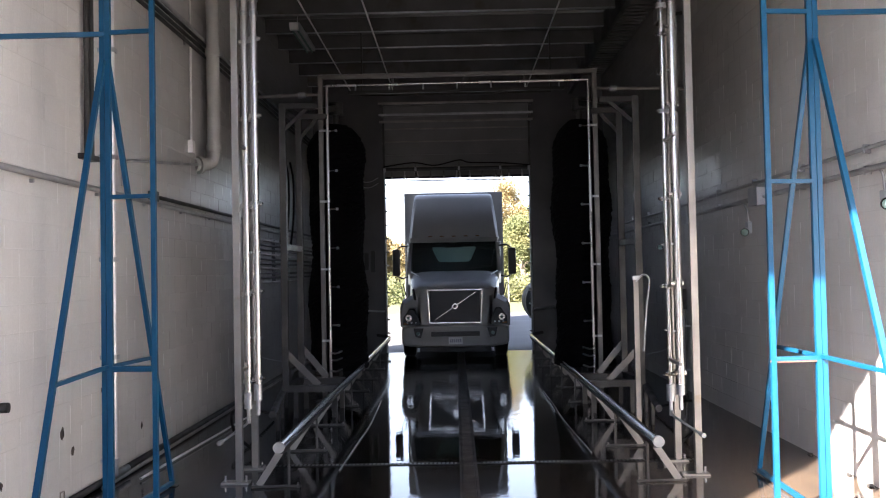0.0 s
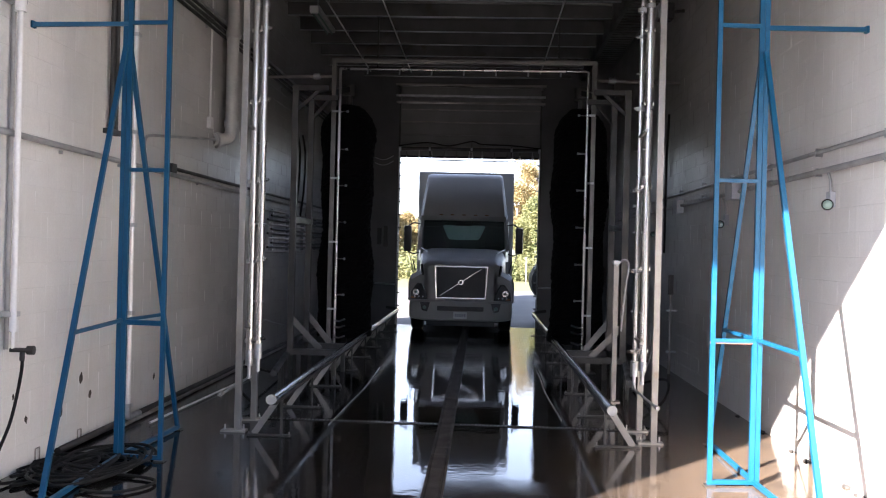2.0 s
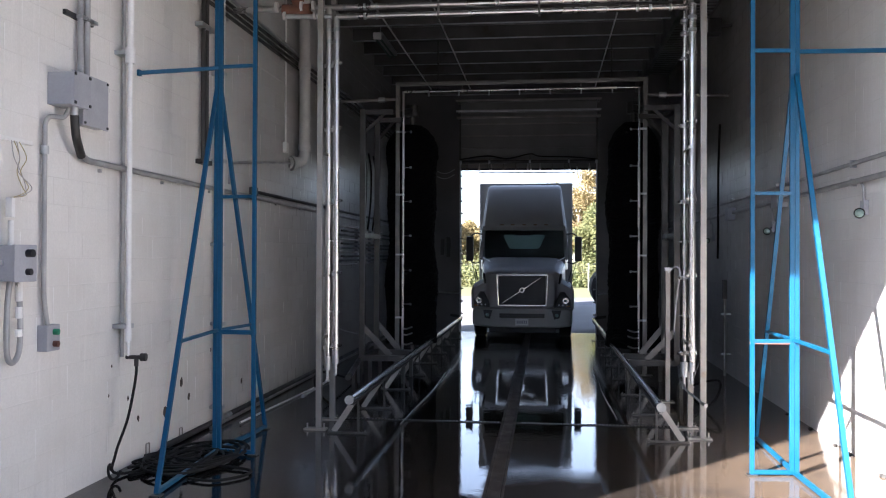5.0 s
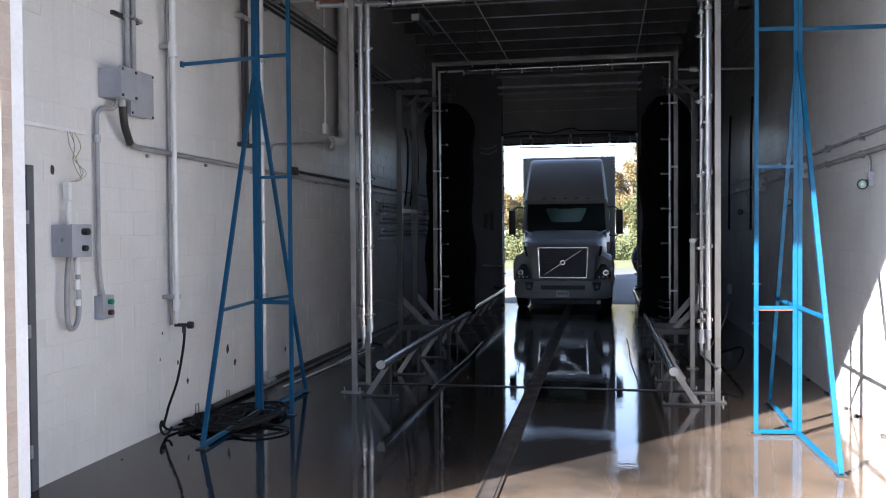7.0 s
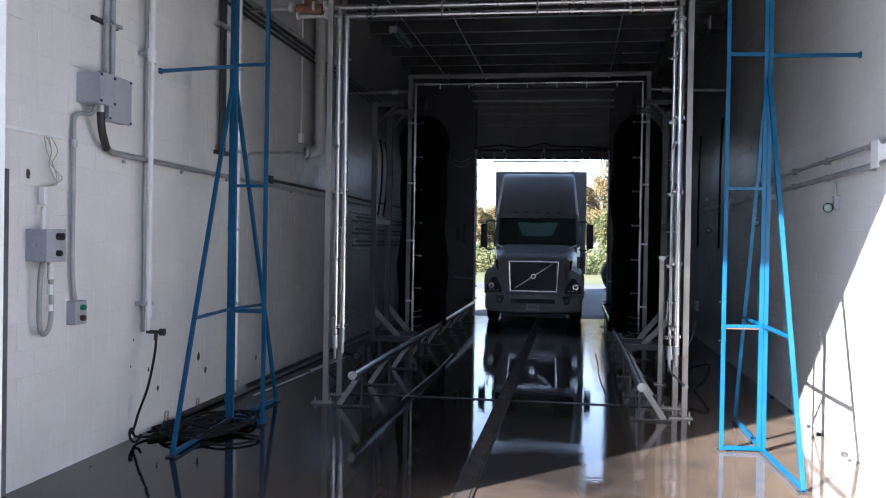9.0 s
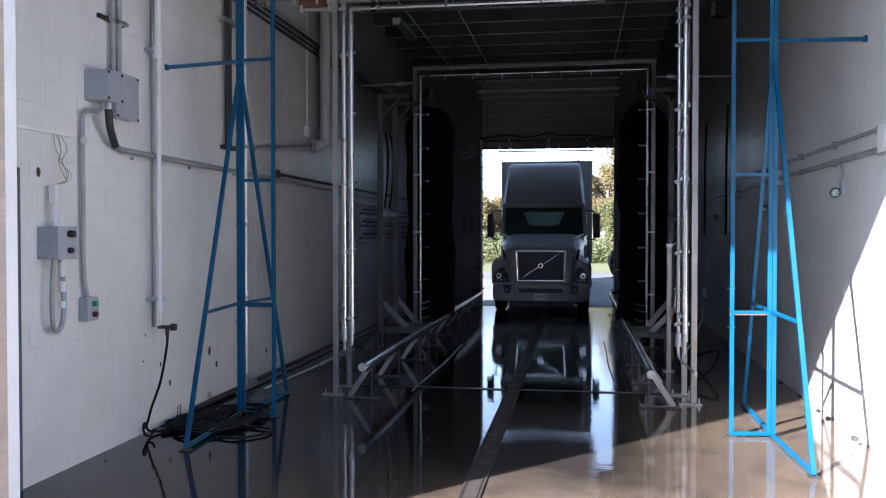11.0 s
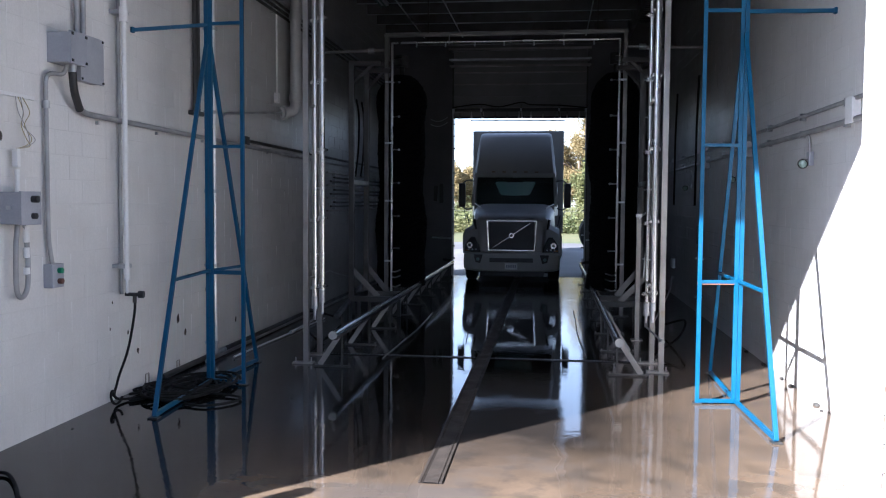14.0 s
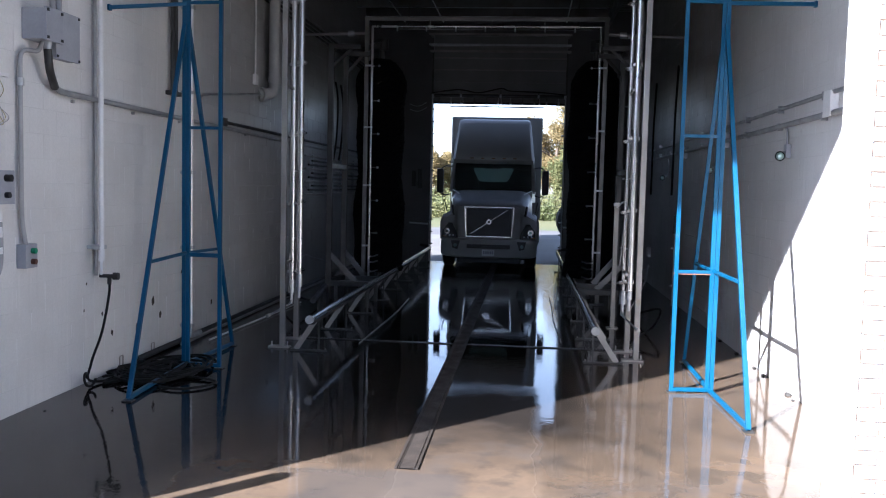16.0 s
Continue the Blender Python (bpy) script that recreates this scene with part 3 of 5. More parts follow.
# ---- brush units ----
def brush_unit(s):
    ob = thing("brush_unit", (s * 2.4, 14.5, 0), "tall black vertical wash brush in a steel frame", "wash brush", "wash brushes")
    a, b = s * 2.33, s * 2.26
    for x, y in ((a, 11.3), (b, 12.08)):
        part("post", bar((x, y, 0.36), (x, y, 4.15), 0.085), DARK_TUBE, ob)
        part("floor_beam", bar((x, y, 0.38), (s * 1.62, y, 0.38), 0.085), DARK_TUBE, ob)
        for lx in (s * 2.2, s * 1.7):
            part("floor_leg", bar((lx, y, 0.0), (lx, y, 0.35), 0.06), DARK_TUBE, ob)
        part("strut", bar((x, y, 0.86), (s * 1.90, y, 0.42), 0.02, 0.085), ARM, ob)
        part("top_beam", bar((x, y, 4.11), (s * 1.86, y, 4.11), 0.07), BLACK_STEEL, ob)
        part("gusset", bar((x, y, 3.78), (s * 1.98, y, 4.10), 0.02, 0.05), BLACK_STEEL, ob)
    part("crossbar", bar((a, 11.3, 2.24), (b, 12.08, 2.24), 0.08), DARK_TUBE, ob)
    part("crossbar", bar((a, 11.3, 4.11), (b, 12.08, 4.11), 0.08), DARK_TUBE, ob)
    part("floor_rail", bar((a, 11.3, 0.40), (b, 12.08, 0.40), 0.08), DARK_TUBE, ob)
    cx, cy = s * 1.95, 13.7
    part("boom", bar((b, 12.08, 4.12), (cx, cy, 4.55), 0.09), DARK_TUBE, ob)
    part("boom", bar((b, 12.08, 0.40), (cx, cy, 0.20), 0.09), DARK_TUBE, ob)
    part("shaft", pipe([(cx, cy, 0.02), (cx, cy, 4.6)], 0.05, 12), DARK_TUBE, ob, smooth=True)
    rng = random.Random(5 + s)
    rings = []
    for k in range(150):
        z = 0.38 + (4.25 - 0.38) * k / 149
        r0 = 0.44 + 0.025 * math.sin(z * 2.3 + s) + 0.02 * math.sin(z * 5.1)
        if z > 3.7:
            r0 *= math.sqrt(max(0.03, 1 - ((z - 3.7) / 0.6) ** 2))
        ring = []
        for j in range(40):
            r = r0 * (1 + rng.uniform(-0.035, 0.03))
            ang = 2 * math.pi * j / 40
            ring.append((cx + r * math.cos(ang), cy + r * math.sin(ang), z + rng.uniform(-0.012, 0.012)))
        rings.append(ring)
    part("bristles", loft(rings), BRISTLE, ob, "matted black bristles")
    part("motor", pipe([(cx, cy, 4.42), (cx, cy, 4.62)], 0.12, 16), DARK_PIPE, ob, smooth=True)
    return ob


brush_unit(-1)
brush_unit(1)


beam = thing("hung_crossbeam", (0, 15.4, 5.15), "dark steel crossbeam hung from the roof between the brushes", "beam")
part("beam", bar((-1.95, 15.4, 5.15), (1.95, 15.4, 5.15), 0.05, 0.06), DARK_TUBE, beam)
for x in (-1.7, 1.7):
    part("hanger", bar((x, 15.4, 5.18), (x, 15.4, TOP), 0.03), DARK_TUBE, beam)


# ---- wheel guide rails ----
def guide_rail(s):
    ob = thing("guide_rail", (s * 1.56, 7.1, 0), "shiny round steel wheel guide rail on braced legs", "guide rail", "wheel guide rails")
    x = s * 1.56
    part("rail", pipe([(x, 7.12, 0.455), (x, 18.9, 0.455), (x + s * 0.10, 19.3, 0.455), (x + s * 0.32, 19.7, 0.455)], 0.037, 18), RAIL, ob, smooth=True)
    # black strip added below the rail as the shade on its underside
    part("rail_shoe", bar((x, 7.16, 0.405), (x, 18.9, 0.405), 0.056, 0.028), BLACK_STEEL, ob, "black strip added for the shaded underside of the rail")
    part("end_cap", pipe([(x, 7.085, 0.455), (x, 7.125, 0.455)], 0.046, 20), WHITE_END, ob, "pale round end cap", smooth=True)
    for k in range(8):
        y = 7.62 + 1.52 * k
        part("leg", bar((x + s * 0.02, y, 0.02), (x + s * 0.02, y, 0.425), 0.022), DARK_TUBE, ob)
        part("brace", bar((x + s * 0.29, y, 0.02), (x + s * 0.025, y, 0.42), 0.014, 0.062), TUBE, ob)
        f = part("base_bar", bar((x - s * 0.08, y, 0.013), (x + s * 0.36, y, 0.013), 0.022, 0.02), DARK_TUBE, ob)
        for dx in (-0.06, 0.34):
            part("bolt", pipe([(x + s * dx, y, 0.0), (x + s * dx, y, 0.045)], 0.009, 8), ARM, f)
    return ob


guide_rail(-1)
guide_rail(1)

# ---- drains ----
drain = thing("trench_drain", (0.02, 12.0, 0), "long dark grated trench drain down the lane", "drain")
part("channel", box(-0.062, 3.66, 0.002, 0.088, 19.9, 0.004), BRISTLE, drain)
for x, w in ((-0.072, 0.021), (-0.046, 0.009), (0.062, 0.009), (0.076, 0.021)):
    part("frame", box(x, 3.66, 0.0, x + w, 19.9, 0.012, 0.003), GRATE, drain)
bm = bmesh.new()
for k in range(600):
    y = 3.675 + 0.027 * k
    box(-0.036, y, 0.005, 0.061, y + 0.015, 0.009, bm=bm)
tagged(part("grating", bm, GRATE, drain, "dark steel grating"), kind="stuff")
cross = thing("cross_drain", (0, 8.45, 0), "narrow cross drain with a notched steel grate", "drain")
part("channel", box(-2.25, 8.40, 0.002, 2.25, 8.50, 0.005), RUBBER, cross)
bm = bmesh.new()
for k in range(112):
    x = -2.24 + 0.04 * k
    if -0.1 < x < 0.12:
        continue
    box(x, 8.415, 0.004, x + 0.022, 8.485, 0.010, bm=bm)
tagged(part("grating", bm, DARK_TUBE, cross, "notched steel grating"), kind="stuff")

# ---- exit: overhead door and rinse frame ----
DOOR_ROWS = 6
door = thing("overhead_door", (0, 20.1, 4.1), "raised grey sectional overhead door in the exit", "overhead door")
for k in range(DOOR_ROWS):
    z = 4.34 + 0.30 * (k - 1) if k else 4.13
    pn = part("panel", box(-1.69, 20.06, z, 1.69, 20.11, z + (0.294 if k else 0.204), 0.006), DOOR_PANEL, door)
    part("rib", box(-1.68, 20.045, z + 0.003, 1.68, 20.062, z + 0.028, 0.004), TUBE if k in (1, 3, 4) else DOOR_PANEL, pn)
part("backing", box(-1.68, 20.112, 4.12, 1.68, 20.125, 5.82), DARK_PIPE, door)
part("bottom_seal", box(-1.69, 20.05, 4.085, 1.69, 20.12, 4.13, 0.01), RUBBER, door, "black rubber seal")
for s in (-1, 1):
    part("track", box(s * 1.70 - 0.025, 19.93, 0.0, s * 1.70 + 0.025, 19.975, 5.4, 0.006), DARK_TUBE, door)
for k, z in enumerate((5.36, 5.50, 5.74)):
    y = 19.78 - 0.12 * k
    part("stiffener", box(-1.78, y, z, 1.78, y + 0.04, z + 0.05, 0.008), GALV if k % 2 else TUBE, door)
    for s in (-1, 1):
        part("roller_bracket", box(s * 1.72 - 0.03, y + 0.02, z, s * 1.72 + 0.03, 19.978, z + 0.06, 0.005), DARK_TUBE, door)
part("spring_shaft", pipe([(-2.2, 19.7, 6.0), (2.2, 19.7, 6.0)], 0.03, 10), DARK_TUBE, door, smooth=True)

frame_x = thing("exit_rinse_frame", (0, 19.75, 0), "thin steel rinse pipe frame round the exit opening", "spray frame")
for s in (-1, 1):
    r = part("riser_pipe", pipe([(s * 1.675, 19.72, 0.05), (s * 1.675, 19.72, 4.2)], 0.018, 10), GALV, frame_x, smooth=True)
    for k in range(12):
        z = 0.5 + 0.31 * k
        part("nozzle", pipe([(s * 1.675, 19.72, z), (s * 1.60, 19.68, z)], 0.018, 8), STEEL, r)
    part("valve_arm", pipe([(s * 1.71, 19.72, 1.0), (s * 2.2, 19.75, 1.02)], 0.022, 8), GALV, frame_x)
r = part("cross_pipe", pipe([(-1.71, 19.72, 4.26), (1.71, 19.72, 4.26)], 0.045, 12), DARK_TUBE, frame_x, smooth=True)
for k in range(11):
    x = -1.5 + 0.3 * k
    part("nozzle", pipe([(x, 19.72, 4.26), (x, 19.70, 3.99)], 0.010, 8), STEEL, r)
    part("nozzle_tip", pipe([(x, 19.70, 4.13), (x, 19.70, 4.07)], 0.024, 8), STEEL, r)
for x in (-0.95, 0.05, 1.0):
    part("hanger", bar((x, 19.76, 4.2), (x, 19.76, 4.42), 0.03, 0.02), ARM, frame_x)
    part("valve_block", box(x - 0.024, 19.65, 4.22, x + 0.024, 19.70, 4.30, 0.01), GALV, frame_x, "bright valve block")
    part("spray_head", pipe([(x, 19.67, 4.19), (x + 0.02, 19.66, 4.06)], 0.026, 8), STEEL, frame_x, "bright spray head")
part("slack_hose", pipe(curve_points([(-1.68, 19.66, 4.32), (-1.0, 19.63, 4.40), (-0.5, 19.63, 4.33), (0.05, 19.62, 4.44), (0.3, 19.63, 4.38), (1.0, 19.63, 4.36), (1.68, 19.66, 4.30)], 6), 0.016, 8), RUBBER, frame_x, "slack black hose", smooth=True)
for s in (-1, 1):
    part("valve_block", box(s * 1.66 - 0.03, 19.65, 4.20, s * 1.66 + 0.03, 19.71, 4.29, 0.01), GALV, frame_x, "bright valve block")
r = part("lower_bar", pipe([(-1.22, 19.68, 3.99), (1.15, 19.68, 3.985)], 0.014, 8), DARK_PIPE, frame_x)
box_x = thing("switch_box", (-2.1, 19.95, 2.0), "dark switch boxes on the end wall", "switch box")
part("body", box(-2.18, 19.86, 1.95, -2.08, 19.98, 2.35, 0.008), DARK_PIPE, box_x)
part("body", box(-2.03, 19.86, 1.90, -1.93, 19.98, 2.40, 0.008), DARK_PIPE, box_x)


loops = thing("cable_loops", (-2.05, 19.95, 4.0), "two slack pale cables strung across the end wall", "cable")
for z in (3.93, 4.06):
    part("cable", pipe(curve_points([(-2.28, 19.965, z), (-2.15, 19.95, z - 0.05), (-2.0, 19.95, z - 0.04), (-1.84, 19.965, z + 0.05)], 6), 0.010, 6), CONDUIT, loops, smooth=True)

# ---- left wall fittings ----
def clip_at(y, z, parent, x=LEFT):
    part("clip", box(x, y - 0.012, z - 0.05, x + 0.03, y + 0.012, z - 0.02, 0.002), GALV, parent)


big = thing("junction_box", (LEFT, 4.75, 3.2), "large grey metal junction box with screwed lid", "junction box", "junction boxes")
part("body", box(LEFT, 4.64, 3.08, LEFT + 0.20, 4.87, 3.33, 0.008), GREY_BOX, big)
part("lid", box(LEFT + 0.20, 4.63, 3.07, LEFT + 0.222, 4.88, 3.34, 0.004), GREY_BOX, big)
for y in (4.65, 4.86):
    for z in (3.095, 3.315):
        part("screw", box(LEFT + 0.222, y - 0.012, z - 0.012, LEFT + 0.232, y + 0.012, z + 0.012, 0.003), BLACK, big)
flat = thing("junction_box", (LEFT, 5.15, 3.2), "flat grey junction box beside a deeper one", "junction box", "junction boxes")
part("body", box(LEFT, 4.96, 2.98, LEFT + 0.105, 5.33, 3.37, 0.008), GREY_BOX, flat)
part("lid", box(LEFT + 0.105, 4.95, 2.97, LEFT + 0.12, 5.34, 3.38, 0.004), GREY_BOX, flat)
for y in (4.97, 5.32):
    for z in (2.99, 3.36):
        part("screw", box(LEFT + 0.12, y - 0.01, z - 0.01, LEFT + 0.13, y + 0.01, z + 0.01, 0.003), BLACK, flat)
pair = thing("conduit_pair", (LEFT, 5.1, 3.4), "pair of grey conduits rising from the junction boxes", "conduit")
for y in (5.02, 5.12):
    part("conduit", pipe([(LEFT + 0.05, y, 3.36), (LEFT + 0.05, y, TOP)], 0.026, 12), CONDUIT, pair, smooth=True)
st = part("strut", box(LEFT, 4.84, 3.83, LEFT + 0.03, 5.26, 3.87, 0.004), DARK_TUBE, pair, "dark strut channel")
for y in (5.02, 5.12, 5.2):
    part("strap", box(LEFT + 0.03, y - 0.035, 3.835, LEFT + 0.085, y + 0.035, 3.865, 0.006), GALV, pair)

run = thing("wall_conduit", (LEFT, 12.0, 2.69), "grey conduit along the wall from the junction box", "conduit")
part("conduit", pipe(bend([(LEFT + 0.13, 4.80, 3.10), (LEFT + 0.13, 4.82, 2.86), (LEFT + 0.06, 5.05, 2.70), (LEFT + 0.045, 12.0, 2.66), (LEFT + 0.045, 19.8, 2.64)], 0.15), 0.027, 12), CONDUIT, run, smooth=True)
part("coupling", pipe([(LEFT + 0.13, 4.80, 3.09), (LEFT + 0.13, 4.802, 3.02)], 0.036, 12), GALV, run, smooth=True)
for k in range(12):
    clip_at(5.4 + 1.2 * k, 2.68, run)
part("flexible_elbow", pipe(bend([(LEFT + 0.13, 4.80, 3.02), (LEFT + 0.13, 4.82, 2.86), (LEFT + 0.075, 5.0, 2.725)], 0.13), 0.034, 12), DARK_PIPE, run, "dark flexible elbow", smooth=True)
run = thing("dark_conduit", (LEFT, 14.0, 2.75), "dark conduit along the wall", "conduit")
part("conduit", pipe([(LEFT + 0.04, 9.3, 2.755), (LEFT + 0.04, 19.8, 2.74)], 0.022, 10), DARK_PIPE, run, smooth=True)
part("box", box(LEFT, 9.15, 2.70, LEFT + 0.07, 9.30, 2.81, 0.006), DARK_PIPE, run)

ctl = thing("control_box", (LEFT, 4.1, 1.87), "grey control box with two knobs and looped flexible conduit", "control box")
part("body", box(LEFT, 3.98, 1.745, LEFT + 0.165, 4.23, 1.995, 0.008), GREY_BOX, ctl)
lid = part("lid", box(LEFT + 0.165, 3.975, 1.74, LEFT + 0.182, 4.235, 2.0, 0.004), GREY_BOX, ctl)
part("knob", pipe([(LEFT + 0.182, 4.12, 1.94), (LEFT + 0.23, 4.12, 1.94)], 0.028, 14), BLACK, lid, "black knob", smooth=True)
part("knob", pipe([(LEFT + 0.182, 4.12, 1.81), (LEFT + 0.215, 4.12, 1.81)], 0.024, 14), BLACK, lid, "black knob", smooth=True)
part("latch", box(LEFT + 0.06, 3.965, 1.86, LEFT + 0.10, 3.985, 1.89, 0.003), GALV, ctl)
part("riser", pipe([(LEFT + 0.07, 4.10, 1.99), (LEFT + 0.07, 4.10, 2.17)], 0.02, 10), PVC, ctl, smooth=True)
part("wire_box", box(LEFT + 0.04, 4.08, 2.19, LEFT + 0.09, 4.12, 2.33, 0.006), PVC, ctl)
part("flexible_conduit", pipe(curve_points([(LEFT + 0.08, 4.08, 1.75), (LEFT + 0.08, 4.05, 1.55), (LEFT + 0.08, 4.05, 1.25), (LEFT + 0.08, 4.11, 1.17), (LEFT + 0.08, 4.19, 1.25), (LEFT + 0.08, 4.20, 1.5), (LEFT + 0.08, 4.17, 1.75)]), 0.02, 10), CONDUIT, ctl, smooth=True)
for z0, z1 in ((1.60, 1.75), (1.48, 1.56), (1.35, 1.40)):
    part("sleeve", pipe([(LEFT + 0.08, 4.185, z0), (LEFT + 0.08, 4.18, z1)], 0.026, 10), PVC, ctl, smooth=True)

btn = thing("push_button_box", (LEFT, 4.62, 1.3), "small grey push-button station with green and brown buttons", "button box")
part("body", box(LEFT, 4.53, 1.20, LEFT + 0.085, 4.70, 1.40, 0.01), GREY_BOX, btn)
part("button", pipe([(LEFT + 0.085, 4.62, 1.345), (LEFT + 0.12, 4.62, 1.345)], 0.024, 14), GREEN, btn, "green push button", smooth=True)
part("button", pipe([(LEFT + 0.085, 4.62, 1.255), (LEFT + 0.12, 4.62, 1.255)], 0.024, 14), BROWN, btn, "brown push button", smooth=True)
part("conduit", pipe(bend([(LEFT + 0.04, 4.60, 1.40), (LEFT + 0.04, 4.55, 1.6), (LEFT + 0.04, 4.55, 2.98), (LEFT + 0.08, 4.75, 2.99), (LEFT + 0.10, 4.78, 3.08)], 0.12), 0.019, 12), CONDUIT, btn, smooth=True)
part("coupling", pipe([(LEFT + 0.04, 4.55, 2.69), (LEFT + 0.04, 4.55, 2.75)], 0.031, 12), GALV, btn, smooth=True)

duct = thing("plastic_raceway", (LEFT, 4.0, 2.75), "thin white raceway with loose dangling wires", "raceway")
part("raceway", box(LEFT, 2.9, 2.735, LEFT + 0.03, 4.42, 2.765, 0.004), PVC, duct)
rng = random.Random(3)
for k in range(4):
    part("wire", pipe(curve_points([(LEFT + 0.03, 4.16 + 0.03 * k, 2.74), (LEFT + 0.05 + 0.02 * k, 4.17 + 0.03 * rng.uniform(-1, 2), 2.62), (LEFT + 0.05, 4.24 + 0.05 * rng.uniform(-1, 1), 2.52), (LEFT + 0.06, 4.24 + 0.12 * rng.random(), 2.42), (LEFT + 0.06, 4.22 + 0.08 * rng.random(), 2.36), (LEFT + 0.06, 4.11, 2.33)]), 0.003, 6), YELLOW_WIRE if k % 2 else CONDUIT, duct)

pvc = thing("water_pipe", (LEFT, 5.86, 1.0), "white plastic water pipe down the wall with a hose tap", "pipe")
part("pipe", pipe([(LEFT + 0.14, 5.68, 1.22), (LEFT + 0.14, 5.68, 3.70)], 0.023, 14), PVC, pvc, smooth=True)
part("upper_pipe", pipe([(LEFT + 0.14, 5.68, 3.68), (LEFT + 0.14, 5.68, TOP)], 0.031, 14), PVC, pvc, smooth=True)
part("reducer", pipe([(LEFT + 0.14, 5.68, 1.17), (LEFT + 0.14, 5.68, 1.28)], 0.031, 14), PVC, pvc, smooth=True)
part("tail", pipe([(LEFT + 0.14, 5.68, 1.03), (LEFT + 0.14, 5.68, 1.18)], 0.014, 12), PVC, pvc, smooth=True)
part("tap", pipe([(LEFT + 0.12, 5.68, 1.03), (LEFT + 0.26, 5.69, 1.03)], 0.018, 10), DARK_PIPE, pvc, smooth=True)
part("tap_handle", pipe([(LEFT + 0.25, 5.69, 1.03), (LEFT + 0.30, 5.695, 1.03)], 0.035, 12), DARK_PIPE, pvc, smooth=True)
part("back_conduit", pipe([(LEFT + 0.03, 5.78, 1.02), (LEFT + 0.03, 5.78, TOP)], 0.018, 10), CONDUIT, pvc, smooth=True)
for z in (1.30, 3.72):
    part("standoff", box(LEFT, 5.66, z - 0.02, LEFT + 0.14, 5.78, z + 0.02, 0.004), GALV, pvc)
part("coupling", pipe([(LEFT + 0.14, 5.68, 3.62), (LEFT + 0.14, 5.68, 3.76)], 0.043, 14), PVC, pvc, smooth=True)

# hose: one long line from the tap into an untidy coil
rng = random.Random(11)
keys = [(LEFT + 0.21, 5.69, 1.02), (LEFT + 0.21, 5.68, 0.85), (LEFT + 0.16, 5.64, 0.5), (LEFT + 0.09, 5.56, 0.2), (LEFT + 0.10, 5.58, 0.03)]
cx, cy = -2.93, 6.12
for turn in range(19):
    rx, ry = rng.uniform(0.06, 0.42), rng.uniform(0.12, 0.72)
    ox, oy, tilt = cx + rng.uniform(-0.10, 0.22), cy + rng.uniform(-0.22, 0.26), rng.uniform(-0.5, 0.2)
    for k in range(8):
        a = 2 * math.pi * (k + 0.3 * rng.random()) / 8
        x, y = -rx * math.cos(a), -ry * math.sin(a)
        lay = 0.018 + 0.005 * min(turn, 8) * rng.uniform(0.2, 1.0)
        keys.append((ox + x * math.cos(tilt) - y * math.sin(tilt), oy + x * math.sin(tilt) + y * math.cos(tilt), lay))
keys += [(-2.3, 5.95, 0.02), (-2.15, 5.75, 0.02), (-2.35, 5.5, 0.02), (-2.6, 5.55, 0.02)]
keys = [(max(k[0], LEFT + 0.04), k[1], k[2]) for k in keys]
hose = thing("garden_hose", (-2.95, 6.0, 0), "long black rubber hose in an untidy coil on wet concrete", "hose")
part("drop", pipe(curve_points(keys[:6], 6), 0.013, 8), RUBBER, hose, smooth=True)
part("coil", pipe(curve_points(keys[5:], 5), 0.0125, 8), RUBBER, hose, smooth=True)
part("coupling", pipe([(LEFT + 0.21, 5.69, 1.03), (LEFT + 0.21, 5.688, 0.95)], 0.02, 10), DARK_PIPE, hose, smooth=True)
part("end_ring", pipe(curve_points([(LEFT + 0.10 + 0.01 * k, 5.40 + 0.06 * math.cos(k * 0.7), 0.09 + 0.06 * math.sin(k * 0.7)) for k in range(10)], 4), 0.012, 8), RUBBER, hose, smooth=True)
loop = thing("hose_end", (-2.8, 3.2, 0), "black hose end curling over the floor", "hose")
part("tube", pipe(curve_points([(-3.3, 3.36, 0.02), (-3.03, 3.40, 0.02), (-2.92, 3.37, 0.02), (-2.75, 3.19, 0.02), (-2.59, 2.98, 0.02), (-2.46, 2.80, 0.02), (-2.46, 2.4, 0.02)]), 0.013, 8), RUBBER, loop, smooth=True)

for y, z, r in ((6.72, 0.36, 0.05), (7.11, 0.60, 0.042), (7.30, 0.42, 0.035), (6.15, 0.40, 0.028), (5.65, 0.95, 0.014), (5.95, 0.62, 0.02), (5.6, 0.70, 0.014), (4.0, 2.42, 0.03), (8.9, 0.35, 0.03), (7.9, 0.85, 0.02)):
    bm = bmesh.new()
    rr = [r * random.uniform(0.7, 1.2) for k in range(11)]
    outer = [bm.verts.new((LEFT + 0.003, y + 0.85 * rr[k] * math.cos(k * 0.571), z + 1.25 * rr[k] * math.sin(k * 0.571))) for k in range(11)]
    inner = [bm.verts.new((LEFT + 0.001, y + 0.5 * rr[k] * math.cos(k * 0.571), z + 0.8 * rr[k] * math.sin(k * 0.571))) for k in range(11)]
    for k in range(11):
        bm.faces.new((outer[k], outer[(k + 1) % 11], inner[(k + 1) % 11], inner[k]))
    bm.faces.new(inner)
    single("wall_hole", bm, HOLE, "ragged hole broken into the painted block", "hole", "holes in the block wall")
for y in (6.28, 7.03):
    single("wire_staple", pipe(bend([(LEFT + 0.02, y, 0.02), (LEFT + 0.02, y, 0.13), (LEFT + 0.02, y + 0.07, 0.13), (LEFT + 0.02, y + 0.07, 0.02)], 0.01), 0.006, 6), TUBE, "small bent wire bracket at the wall foot", "bracket", "wire brackets")

